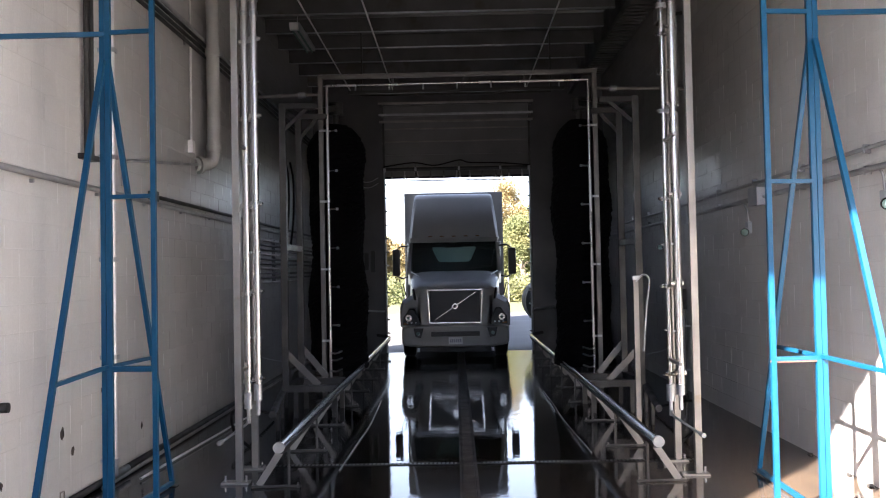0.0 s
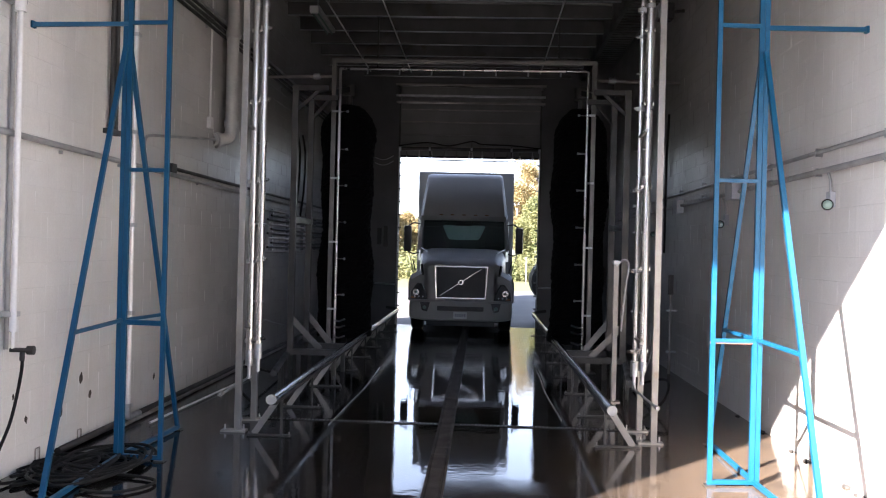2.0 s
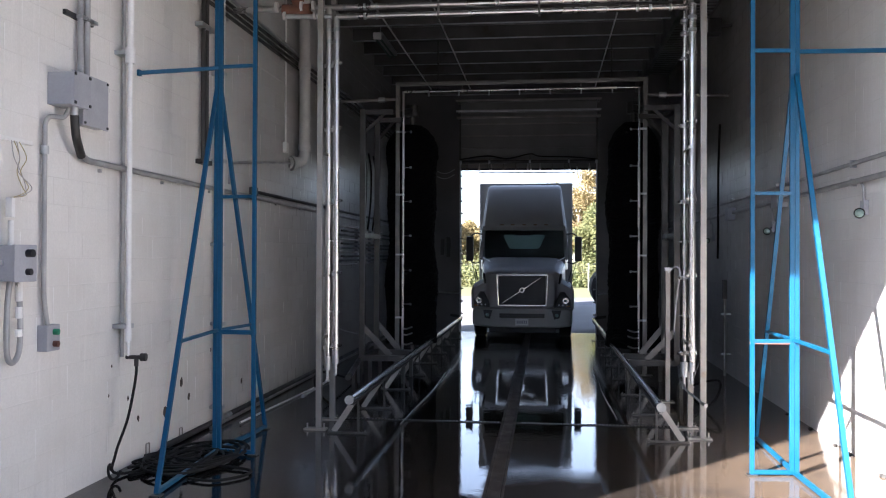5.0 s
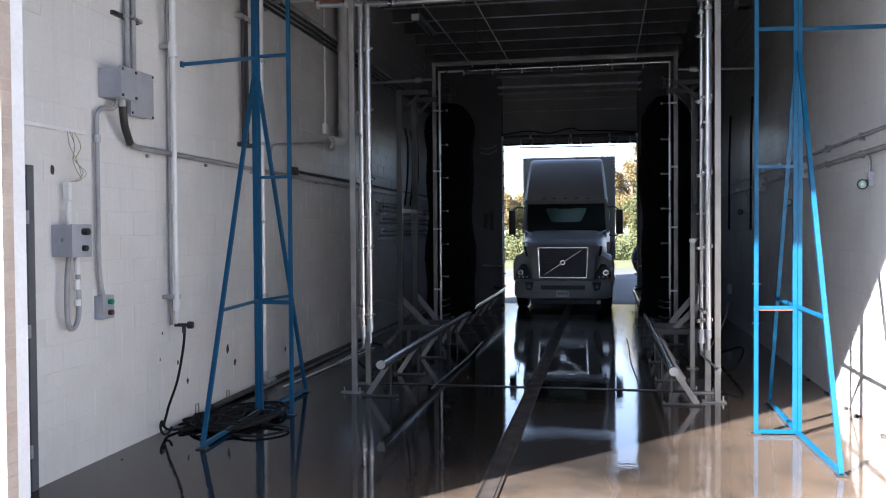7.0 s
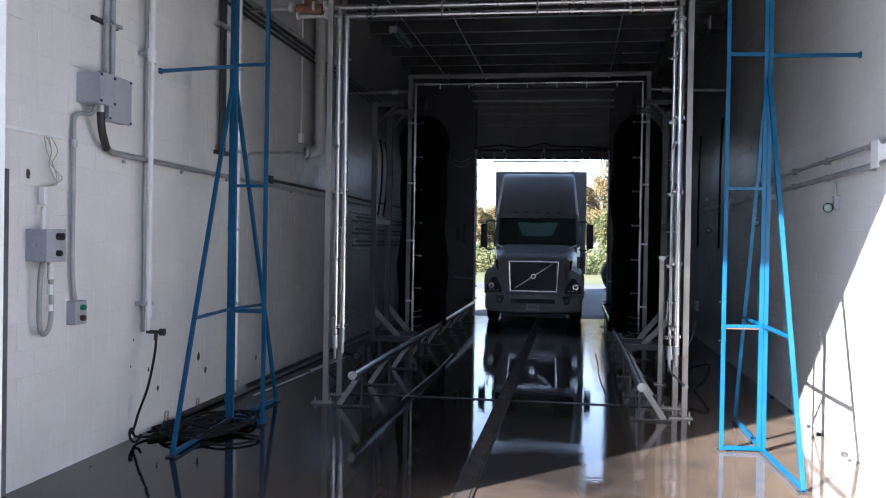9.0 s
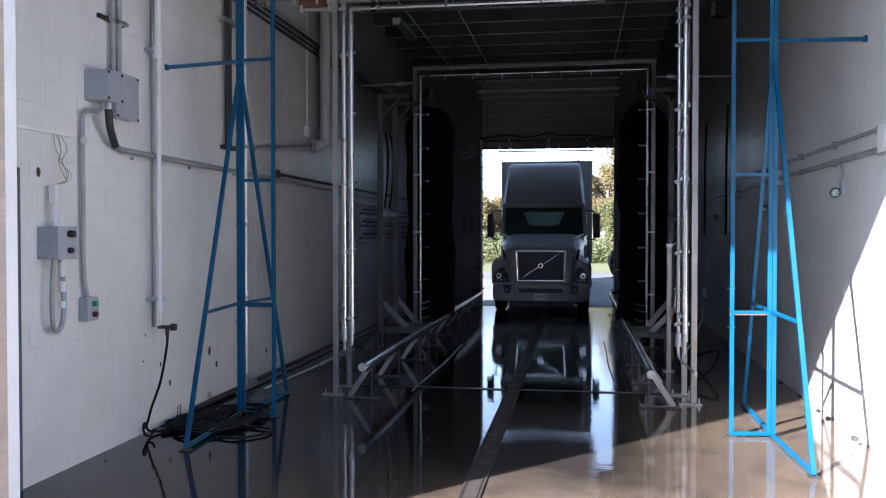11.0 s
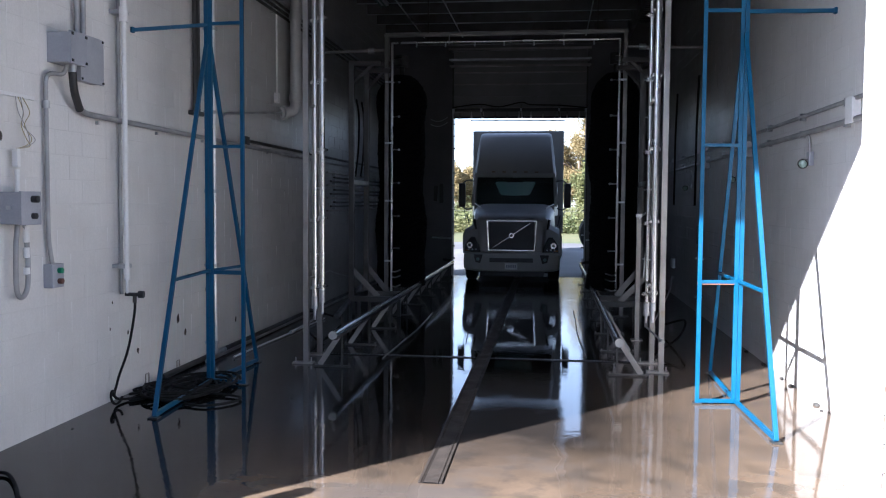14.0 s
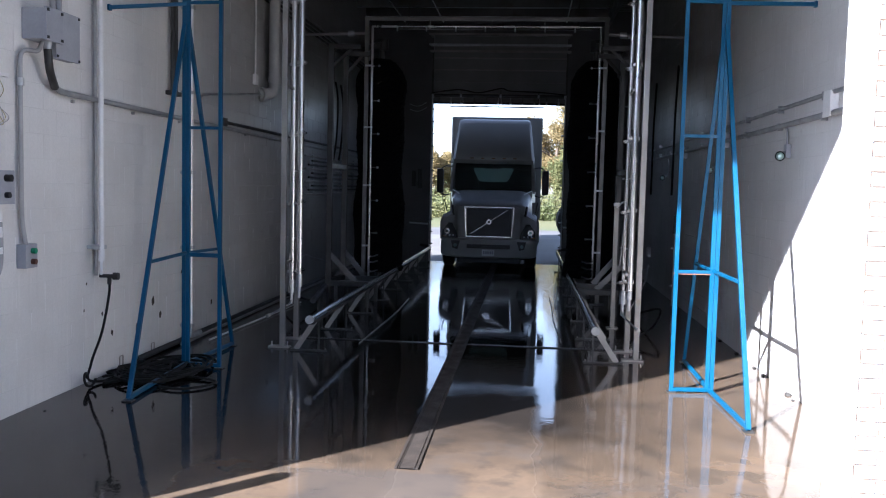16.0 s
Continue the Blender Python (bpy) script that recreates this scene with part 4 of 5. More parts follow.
riser = thing("steel_riser", (-3.22, 7.9, 0), "bright galvanised pipe standing by the wall", "pipe")
part("pipe", pipe([(-3.24, 7.9, 0.12), (-3.24, 7.9, TOP)], 0.03, 14), BRIGHT, riser, smooth=True)
for z in (0.2, 1.15, 2.05, 3.0, 4.0):
    part("clamp", box(LEFT, 7.87, z - 0.02, -3.2, 7.95, z + 0.02, 0.004), GALV, riser)
part("elbow", pipe(bend([(-3.24, 7.9, 0.2), (-3.24, 7.9, 0.07), (-3.24, 8.2, 0.07)], 0.08), 0.034, 12), GALV, riser, smooth=True)
darks = thing("dark_riser_pair", (LEFT, 7.6, 3.0), "pair of dark vertical conduits high on the wall", "conduit")
for y in (7.52, 7.62):
    part("conduit", pipe([(LEFT + 0.05, y, 2.95), (LEFT + 0.05, y, TOP)], 0.024, 10), DARK_PIPE, darks, smooth=True)
part("bracket", box(LEFT, 7.44, 2.93, LEFT + 0.08, 7.72, 2.98, 0.006), DARK_PIPE, darks)
part("bracket", box(LEFT, 7.40, 4.42, LEFT + 0.09, 7.76, 4.47, 0.006), GALV, darks)

bundle = thing("conduit_bundle", (LEFT, 11.0, 4.9), "bundle of dark conduits running high along the wall", "conduit")
for k in range(4):
    part("conduit", pipe([(LEFT + 0.05, 7.6 + 0.05 * k, 4.76 + 0.075 * k), (LEFT + 0.05, 19.7, 4.76 + 0.075 * k)], 0.022, 10), DARK_PIPE if k != 3 else CONDUIT, bundle, smooth=True)
for k in range(6):
    part("strut", box(LEFT, 8.3 + 2.1 * k, 4.72, LEFT + 0.03, 8.34 + 2.1 * k, 5.05, 0.004), GALV, bundle)

drop = thing("waste_pipe", (LEFT, 11.1, 3.4), "thick grey downpipe with an elbow into the wall", "pipe")
part("pipe", pipe(bend([(LEFT + 0.17, 11.1, TOP), (LEFT + 0.17, 11.1, 3.34), (LEFT - 0.02, 10.85, 3.30)], 0.14, 8), 0.085, 18), GREY_PIPE, drop, smooth=True)
part("collar", pipe([(LEFT + 0.17, 11.1, 3.50), (LEFT + 0.17, 11.1, 3.60)], 0.10, 18), GREY_PIPE, drop, smooth=True)
part("collar", pipe([(LEFT + 0.17, 11.1, 4.75), (LEFT + 0.17, 11.1, 4.85)], 0.10, 18), GREY_PIPE, drop, smooth=True)
part("flange", pipe([(LEFT + 0.05, 10.93, 3.305), (LEFT + 0.02, 10.89, 3.30)], 0.115, 18), GREY_PIPE, drop, smooth=True)
thin = thing("sensor_cable", (LEFT, 10.6, 3.5), "thin white conduit ending in a small box", "conduit")
part("conduit", pipe([(LEFT + 0.03, 10.6, 3.55), (LEFT + 0.03, 10.6, TOP)], 0.014, 8), PVC, thin, smooth=True)
part("box", box(LEFT, 10.55, 3.42, LEFT + 0.06, 10.65, 3.57, 0.006), PVC, thin)
thin = thing("branch_conduit", (LEFT, 9.6, 3.1), "thin grey conduit running into the downpipe", "conduit")
part("conduit", pipe(bend([(LEFT + 0.04, 8.35, 2.78), (LEFT + 0.04, 8.38, 3.02), (LEFT + 0.04, 8.6, 3.06), (LEFT + 0.04, 10.85, 3.30)], 0.12), 0.017, 10), CONDUIT, thin, smooth=True)

rack = thing("pipe_rack", (LEFT, 16.0, 2.1), "rack of steel pipes along the block wall", "pipes")
for k in range(10):
    z = 1.76 + 0.078 * k
    part("pipe", pipe([(LEFT + 0.10, 13.3 + 0.25 * (k % 3), z), (LEFT + 0.10, 19.6, z)], 0.02, 10), TUBE if k % 3 == 0 else DARK_PIPE, rack, smooth=True)
for k in range(5):
    part("strut", box(LEFT, 14.0 + 1.3 * k, 1.74, LEFT + 0.07, 14.05 + 1.3 * k, 2.5, 0.004), GALV, rack)
for k in range(3):
    y = 15.5 + 0.5 * k
    part("hose", pipe(curve_points([(LEFT + 0.12, y, 2.45), (LEFT + 0.16, y + 0.1, 3.0), (LEFT + 0.14, y + 0.25, 3.7), (LEFT + 0.05, y + 0.4, 4.1)]), 0.02, 8), RUBBER, rack, "black rubber hose", smooth=True)
low = thing("floor_pipe", (LEFT, 12.0, 0), "black pipe along the foot of the wall", "pipe")
part("pipe", pipe([(LEFT + 0.05, 6.6, 0.035), (LEFT + 0.05, 19.6, 0.035)], 0.032, 12), DARK_PIPE, low, smooth=True)
part("pipe", pipe([(LEFT + 0.13, 7.6, 0.022), (LEFT + 0.13, 19.6, 0.022)], 0.02, 10), TUBE, low, smooth=True)
part("light_pipe", pipe([(-3.02, 7.95, 0.022), (-2.83, 11.5, 0.022)], 0.012, 10), BRIGHT, low, "bright steel pipe", smooth=True)

frame_d = thing("door_side", (LEFT, 3.2, 0), "grey steel side door closed in the block wall", "door")
part("frame", box(LEFT - 0.02, 2.70, 0, LEFT + 0.02, 2.77, 2.12, 0.004), GREY_DOOR, frame_d)
part("frame", box(LEFT - 0.02, 3.67, 0, LEFT + 0.025, 3.75, 2.44, 0.004), GREY_DOOR, frame_d)
part("frame", box(LEFT - 0.02, 2.77, 2.36, LEFT + 0.02, 3.67, 2.44, 0.004), GREY_DOOR, frame_d)
leaf = part("leaf", box(LEFT - 0.03, 2.77, 0.01, LEFT + 0.008, 3.67, 2.36, 0.004), GREY_DOOR, frame_d)
for z in (0.3, 1.2, 2.05):
    part("hinge", box(LEFT + 0.008, 3.655, z - 0.05, LEFT + 0.03, 3.685, z + 0.05, 0.003), GALV, leaf)
part("handle", pipe([(LEFT + 0.05, 2.84, 1.0), (LEFT + 0.05, 2.96, 1.0)], 0.011, 8), STEEL, leaf)

# ---- right wall fittings ----
for z, name, lab in ((2.85, "wall_conduit", "thin conduit line along the right-hand block wall"), (2.67, "wall_conduit", "grey conduit line with junction boxes")):
    run = thing(name, (RIGHT, 11.0, z), lab.replace("right-hand ", ""), "conduit")
    part("conduit", pipe([(RIGHT - 0.04, 5.3, z + 0.005), (RIGHT - 0.04, 12, z - 0.03), (RIGHT - 0.04, 19.8, z - 0.06)], 0.02 if z > 2.7 else 0.028, 10), CONDUIT, run, smooth=True)
    for k in range(10):
        y = 5.9 + 1.35 * k
        part("clip", box(RIGHT - 0.06, y - 0.012, z - 0.045, RIGHT, y + 0.012, z + 0.03, 0.002), GALV, run)
for y, z, d in ((9.75, 2.66, 0.12), (12.7, 2.62, 0.10)):
    jb = thing("junction_box", (RIGHT, y, z), "pale junction box on the conduit line", "junction box", "wall boxes on the conduit")
    part("body", box(RIGHT - d, y - 0.14, z - 0.10, RIGHT - 0.002, y + 0.14, z + 0.10, 0.008), GREY_BOX, jb)
    part("lid", box(RIGHT - d - 0.012, y - 0.145, z - 0.105, RIGHT - d, y + 0.145, z + 0.105, 0.003), GREY_BOX, jb)
jb = thing("junction_box", (RIGHT, 5.72, 2.78), "white junction box near the doorway", "junction box", "wall boxes on the conduit")
part("body", box(RIGHT - 0.07, 5.64, 2.65, RIGHT - 0.002, 5.80, 2.86, 0.008), PVC, jb)
part("lid", box(RIGHT - 0.08, 5.63, 2.64, RIGHT - 0.07, 5.81, 2.87, 0.003), PVC, jb)


def flood_lamp(y, z):
    ob = thing("flood_lamp", (RIGHT, y, z), "unlit reflector bulb on a swivel arm, fixed to the wall", "lamp", "wall flood lamps")
    part("base_box", box(RIGHT - 0.05, y + 0.30, z - 0.01, RIGHT - 0.002, y + 0.40, z + 0.13, 0.008), GREY_BOX, ob)
    part("conduit", pipe(bend([(RIGHT - 0.03, y + 0.35, z + 0.12), (RIGHT - 0.03, y + 0.36, z + 0.26), (RIGHT - 0.04, y + 0.44, z + 0.34)], 0.06), 0.013, 8), CONDUIT, ob, smooth=True)
    part("arm", pipe([(RIGHT - 0.05, y + 0.35, z + 0.05), (RIGHT - 0.12, y + 0.22, z + 0.03), (RIGHT - 0.15, y + 0.12, z + 0.01)], 0.014, 8), GREY_BOX, ob, smooth=True)
    ax = Vector((-0.35, -1.0, -0.12)).normalized()
    c = Vector((RIGHT - 0.15, y + 0.12, z + 0.01))
    n = 18
    u = ax.orthogonal().normalized()
    w = ax.cross(u)

    def ring(d, r):
        return [c + ax * d + r * (math.cos(2 * math.pi * k / n) * u + math.sin(2 * math.pi * k / n) * w) for k in range(n)]

    part("socket", loft([ring(0, 0.022), ring(0.05, 0.026), ring(0.055, 0.03)]), BLACK, ob, smooth=True)
    part("bulb", loft([ring(0.055, 0.028), ring(0.08, 0.035), ring(0.12, 0.044), ring(0.15, 0.049), ring(0.158, 0.046)]), RUBBER, ob, smooth=True)
    part("lens", loft([ring(0.156, 0.039), ring(0.164, 0.033), ring(0.169, 0.018), ring(0.172, 0.004)]), LENS, ob, "pale frosted lens", smooth=True)


for y, z in ((6.62, 2.34), (9.85, 2.27), (13.9, 2.22)):
    flood_lamp(y, z)
post = thing("wall_post", (RIGHT - 0.08, 12.9, 0), "pale pipe post with a dark box on top", "post")
part("pipe", pipe([(RIGHT - 0.10, 12.9, 0.0), (RIGHT - 0.10, 12.9, 1.3)], 0.023, 12), TUBE, post, smooth=True)
part("head", box(RIGHT - 0.135, 12.86, 1.25, RIGHT - 0.065, 12.94, 1.56, 0.01), DARK_PIPE, post)
for z in (0.35, 1.0):
    part("clamp", box(RIGHT - 0.16, 12.88, z - 0.015, RIGHT, 12.92, z + 0.015, 0.004), GALV, post)
cam_l = thing("floodlight", (RIGHT, 12.9, 5.7), "dark floodlight on a bracket high on the wall", "floodlight")
part("body", box(RIGHT - 0.40, 12.72, 5.55, RIGHT - 0.18, 13.0, 5.80, 0.03), DARK_PIPE, cam_l)
part("lens", box(RIGHT - 0.43, 12.74, 5.57, RIGHT - 0.40, 12.98, 5.78, 0.005), GALV, cam_l)
part("bracket", bar((RIGHT, 12.86, 5.7), (RIGHT - 0.2, 12.86, 5.68), 0.05), DARK_TUBE, cam_l)
for k in range(2):
    y = 13.6 + 2.6 * k
    hp = thing("hanging_hose", (RIGHT, y, 2.8), "black hose hanging on the wall", "hose", "hoses on the wall")
    part("tube", pipe(curve_points([(RIGHT - 0.04, y, 4.2), (RIGHT - 0.06, y + 0.03, 3.4), (RIGHT - 0.07, y - 0.02, 2.6), (RIGHT - 0.06, y + 0.06, 1.9)]), 0.02, 8), RUBBER, hp, smooth=True)
ob = thing("wall_outlet", (RIGHT, 16.4, 0.68), "small pale outlet box low on the wall", "outlet box")
part("body", box(RIGHT - 0.06, 16.28, 0.58, RIGHT - 0.001, 16.52, 0.78, 0.008), PVC, ob)
part("lid", box(RIGHT - 0.07, 16.30, 0.60, RIGHT - 0.06, 16.50, 0.76, 0.003), PVC, ob)
stub = thing("sensor_post", (2.05, 10.2, 0), "pale square post carrying a sensor eye and bent tube", "sensor post")
part("post", bar((2.05, 10.2, 0.0), (2.05, 10.2, 1.76), 0.06), TUBE, stub)
part("cap", box(2.01, 10.16, 1.74, 2.09, 10.24, 1.79, 0.005), GALV, stub)
part("foot_plate", box(1.97, 10.12, 0, 2.13, 10.28, 0.015, 0.003), TUBE, stub)
part("tube", pipe(curve_points([(2.05, 10.18, 1.72), (2.14, 10.16, 1.80), (2.20, 10.15, 1.72), (2.16, 10.15, 1.4), (2.12, 10.15, 0.9)]), 0.013, 8), GALV, stub, smooth=True)
for s in (-1, 1):
    mani = thing("hose_manifold", (s * 2.6, 11.0, 0), "steel manifold pipes with hoses by the arch foot", "manifold", "hose manifolds")
    part("pipe", pipe([(s * 2.15, 9.6, 0.32), (s * 2.7, 13.6, 0.34)], 0.04, 12), DARK_TUBE, mani, smooth=True)
    for k in range(3):
        y = 10.4 + 0.9 * k
        part("leg", bar((s * (2.26 + 0.124 * k), y, 0), (s * (2.26 + 0.124 * k), y, 0.30), 0.04), DARK_TUBE, mani)
    part("hose", pipe(curve_points([(s * 2.1, 8.6, 0.5), (s * 2.4, 9.6, 0.75), (s * 2.6, 10.8, 0.85), (s * 2.8, 12.2, 0.7), (s * 2.8, 13.6, 0.5)]), 0.010, 8), GALV, mani, "thin pale hose", smooth=True)
    part("hose", pipe(curve_points([(s * 2.15, 8.9, 0.03), (s * 2.5, 9.3, 0.2), (s * 2.7, 10.2, 0.3), (s * 2.5, 11.3, 0.05)]), 0.016, 8), RUBBER, mani, smooth=True)

# crumbs of mortar and grit along the foot of both walls
rng = random.Random(31)
for x, y, r in ((3.395, 7.75, 0.026), (3.39, 7.35, 0.034), (3.39, 6.48, 0.038), (3.37, 6.25, 0.018), (3.40, 8.6, 0.03), (3.40, 9.5, 0.028), (-3.18, 4.62, 0.012), (-2.98, 4.95, 0.010)):
    rings = []
    for h, k in ((0.0, 1.0), (0.35, 0.92), (0.6, 0.5), (0.68, 0.1)):
        rings.append([(x + r * k * rng.uniform(0.7, 1.1) * math.cos(a * 0.785), y + 1.3 * r * k * rng.uniform(0.7, 1.2) * math.sin(a * 0.785), r * h) for a in range(8)])
    single("grit_crumb", loft(rings), BLACK_STEEL, "dark crumb of dirt on the concrete by the wall", "debris", "crumbs on the floor")

# ---- overhead ----
for x in (-2.40, -1.43, 1.63):
    rod = thing("ceiling_pipe", (x, 12.0, 6.1), "thin steel pipe hung below the roof purlins", "pipe", "pipes under the roof")
    part("pipe", pipe([(x, 9.0, TOP - 0.33), (x, 19.6, TOP - 0.33)], 0.015, 8), BRIGHT, rod, smooth=True)
    for k in range(5):
        part("hanger", pipe([(x, 9.7 + 2.16 * k, TOP - 0.33), (x, 9.7 + 2.16 * k, TOP)], 0.006, 6), GALV, rod)
lamp = thing("tube_lamp", (-2.7, 14.6, 6.0), "unlit twin tube lamp hung under the roof", "lamp")
part("body", box(-2.78, 14.2, 6.02, -2.60, 15.8, 6.10, 0.01), CONDUIT, lamp)
for x in (-2.74, -2.65):
    part("tube", pipe([(x, 14.25, 5.99), (x, 15.75, 5.99)], 0.018, 8), LENS, lamp, smooth=True)
part("end_box", box(-2.76, 14.14, 5.96, -2.62, 14.22, 6.08, 0.006), PVC, lamp, "white end box")
for y in (14.5, 15.5):
    part("hanger", pipe([(-2.69, y, 6.1), (-2.69, y, TOP)], 0.006, 6), GALV, lamp)


# ---- the truck ----
def oval(cx, y, z0, z1, w, power=4.0, n=28):
    """A rounded upright section across the truck."""
    out = []
    for k in range(n):
        a = 2 * math.pi * k / n
        c, s = math.cos(a), math.sin(a)
        out.append((cx + w / 2 * math.copysign(abs(c) ** (2 / power), c), y, (z0 + z1) / 2 + (z1 - z0) / 2 * math.copysign(abs(s) ** (2 / power), s)))
    return out


def truck(TX, TY):
    ob = thing("semi_truck", (TX, TY, 0), "grey semi truck with a box trailer, parked nose-in at the exit", "truck")
    P = lambda x, y, z: (TX + x, TY + y, z)
    part("bumper", loft([oval(TX, TY + 0.0, 0.30, 0.70, 2.0, 5), oval(TX, TY + 0.05, 0.27, 0.74, 2.22, 6), oval(TX, TY + 0.22, 0.27, 0.74, 2.33, 8), oval(TX, TY + 0.5, 0.32, 0.72, 2.34, 8)]), TRUCK, ob, smooth=True)
    bump = part("bumper_grille", box(TX - 0.52, TY - 0.012, 0.50, TX + 0.52, TY + 0.05, 0.60, 0.01), BLACK, ob, "black lower grille slot")
    for k in range(3):
        part("slat", box(TX - 0.5, TY - 0.02, 0.515 + 0.028 * k, TX + 0.5, TY - 0.008, 0.525 + 0.028 * k), DARK_PIPE, bump)
    pl = part("number_plate", box(TX - 0.15, TY - 0.03, 0.33, TX + 0.15, TY - 0.018, 0.48, 0.003), PLATE, ob, "pale number plate")
    for k in range(6):
        part("bar", box(TX - 0.12 + 0.042 * k, TY - 0.035, 0.37, TX - 0.09 + 0.042 * k, TY - 0.03, 0.44), INK, pl)
    # hood: sections from the nose back to the windscreen
    part("hood", loft([oval(TX, TY + 0.10, 0.72, 1.53, 1.62, 6), oval(TX, TY + 0.17, 0.72, 1.60, 1.80, 6), oval(TX, TY + 0.5, 0.75, 1.70, 1.90, 6), oval(TX, TY + 1.0, 0.8, 1.80, 1.98, 6), oval(TX, TY + 1.46, 0.8, 1.90, 2.06, 6)]), TRUCK, ob, smooth=True)
    for s in (-1, 1):
        part("fender", loft([[(TX + s * (0.90 + 0.30 * c), TY + yy, z) for c, z in prof] for yy, prof in (
            (0.10, ((-0.55, 0.70), (0.85, 0.70), (0.88, 0.98), (0.72, 1.18), (-0.2, 1.34), (-0.55, 1.36))),
            (0.35, ((-0.70, 0.70), (1.00, 0.70), (1.02, 1.08), (0.80, 1.28), (-0.2, 1.44), (-0.7, 1.48))),
            (0.95, ((-0.70, 0.95), (1.00, 0.95), (1.02, 1.12), (0.75, 1.30), (-0.2, 1.40), (-0.7, 1.45))),
            (1.45, ((-0.70, 0.70), (1.00, 0.70), (1.02, 1.02), (0.75, 1.22), (-0.2, 1.36), (-0.7, 1.45))))]), TRUCK, ob, smooth=True)
        hl = part("headlight", loft([[(TX + s * x, TY + y, z) for x, y, z in ring] for ring in (
            ((0.74, 0.085, 0.74), (1.13, 0.095, 0.74), (1.12, 0.11, 0.92), (0.98, 0.10, 1.10), (0.88, 0.09, 1.10), (0.78, 0.085, 0.90)),
            ((0.75, 0.06, 0.75), (1.12, 0.075, 0.75), (1.11, 0.085, 0.91), (0.97, 0.075, 1.08), (0.89, 0.065, 1.08), (0.79, 0.06, 0.90)))]), BLACK, ob, "black headlamp unit with clear lens")
        n = 20
        for r0, r1, y0, y1, mat, nm in ((0.082, 0.070, 0.06, 0.035, CHROME, "reflector"), (0.042, 0.022, 0.04, 0.025, LENS, "lens")):
            part(nm, loft([[(TX + s * 1.0 + r * math.cos(2 * math.pi * k / n), TY + yy, 0.90 + r * math.sin(2 * math.pi * k / n)) for k in range(n)] for r, yy in ((r0, y0), (r1, y1))]), mat, hl, smooth=True)
        for dx, r in ((-0.15, 0.018), (-0.06, 0.022), (0.03, 0.018)):
            part("low_lamp", pipe([P(s * (1.0 + dx), 0.07, 0.80), P(s * (1.0 + dx), 0.045, 0.80)], r, 12), GALV, hl, smooth=True)
        part("indicator", box(TX + s * 1.06 - 0.05, TY + 0.055, 0.76, TX + s * 1.06 + 0.05, TY + 0.075, 0.80, 0.004), AMBER, hl)
        fog = part("fog_lamp", loft([[(TX + s * x, TY + y, z) for x, z in ((0.68, 0.68), (0.90, 0.68), (0.86, 0.50), (0.74, 0.47))] for y in (0.06, -0.008)]), BLACK, ob, "black fog lamp recess")
        part("lens", loft([[(TX + s * 0.80 + r * math.cos(2 * math.pi * k / n), TY + yy, 0.565 + r * math.sin(2 * math.pi * k / n)) for k in range(n)] for r, yy in ((0.045, -0.005), (0.03, -0.02))]), LENS, fog, smooth=True)
        part("hood_vent", bar(P(s * 0.86, 0.10, 1.28), P(s * 0.90, 0.16, 1.52), 0.03, 0.06), BLACK, ob)
        # pale rod added as the highlight on the hood's rear corner
        part("hood_edge", pipe([P(s * 0.80, 0.95, 1.795), P(s * 1.0, 1.42, 1.895)], 0.012, 8), BRIGHT, ob)
        # wheels
        for yw, xo in ((0.95, 1.02), (4.3, 0.95)):
            w = part("wheel", loft([[(TX + s * (xo + dx), TY + yw + r * math.cos(2 * math.pi * k / 32), 0.50 + r * math.sin(2 * math.pi * k / 32)) for k in range(32)] for dx, r in ((-0.15, 0.40), (-0.14, 0.47), (-0.10, 0.50), (0.10, 0.50), (0.13, 0.47), (0.14, 0.38), (0.10, 0.30))]), RUBBER, ob, "black rubber tyre", smooth=True)
            part("rim", loft([[(TX + s * (xo + dx), TY + yw + r * math.cos(2 * math.pi * k / 24), 0.50 + r * math.sin(2 * math.pi * k / 24)) for k in range(24)] for dx, r in ((0.06, 0.29), (0.10, 0.24), (0.05, 0.12), (0.12, 0.10), (0.12, 0.02))]), GALV, w, smooth=True)
        # mirrors
        mir = part("mirror", box(TX + s * 1.34 - 0.09, TY + 1.42, 1.80, TX + s * 1.34 + 0.09, TY + 1.55, 2.42, 0.05), BLACK, ob, "black tall wing mirror", smooth=True)
        part("mirror_arm", pipe(bend([P(s * 1.06, 1.75, 2.48), P(s * 1.22, 1.50, 2.50), P(s * 1.34, 1.48, 2.40)], 0.08), 0.018, 8), BLACK, mir)
        part("mirror_arm", pipe(bend([P(s * 1.09, 1.65, 1.78), P(s * 1.22, 1.50, 1.74), P(s * 1.34, 1.48, 1.82)], 0.08), 0.018, 8), BLACK, mir)
        part("hood_mirror", pipe([P(s * 1.10, 1.0, 1.35), P(s * 1.16, 0.9, 1.62)], 0.014, 8), BLACK, ob)
    # marker lamps over the windscreen and a stay from each fender
    for x in (-0.55, -0.28, 0, 0.28, 0.55):
        part("marker_lamp", box(TX + x - 0.045, TY + 1.645, 2.70, TX + x + 0.045, TY + 1.69, 2.725, 0.006), AMBER, ob, "small amber marker lamp")
    for s in (-1, 1):
        part("mirror_stay", pipe([P(s * 1.30, 1.48, 1.80), P(s * 1.20, 1.10, 1.50), P(s * 1.14, 0.95, 1.30)], 0.009, 6), DARK_PIPE, ob)
        part("fender_trim", pipe(curve_points([P(s * 1.19, 0.30, 1.10), P(s * 1.15, 0.32, 1.22), P(s * 1.02, 0.34, 1.34)], 4), 0.014, 8), CHROME, ob, "bright fender trim")
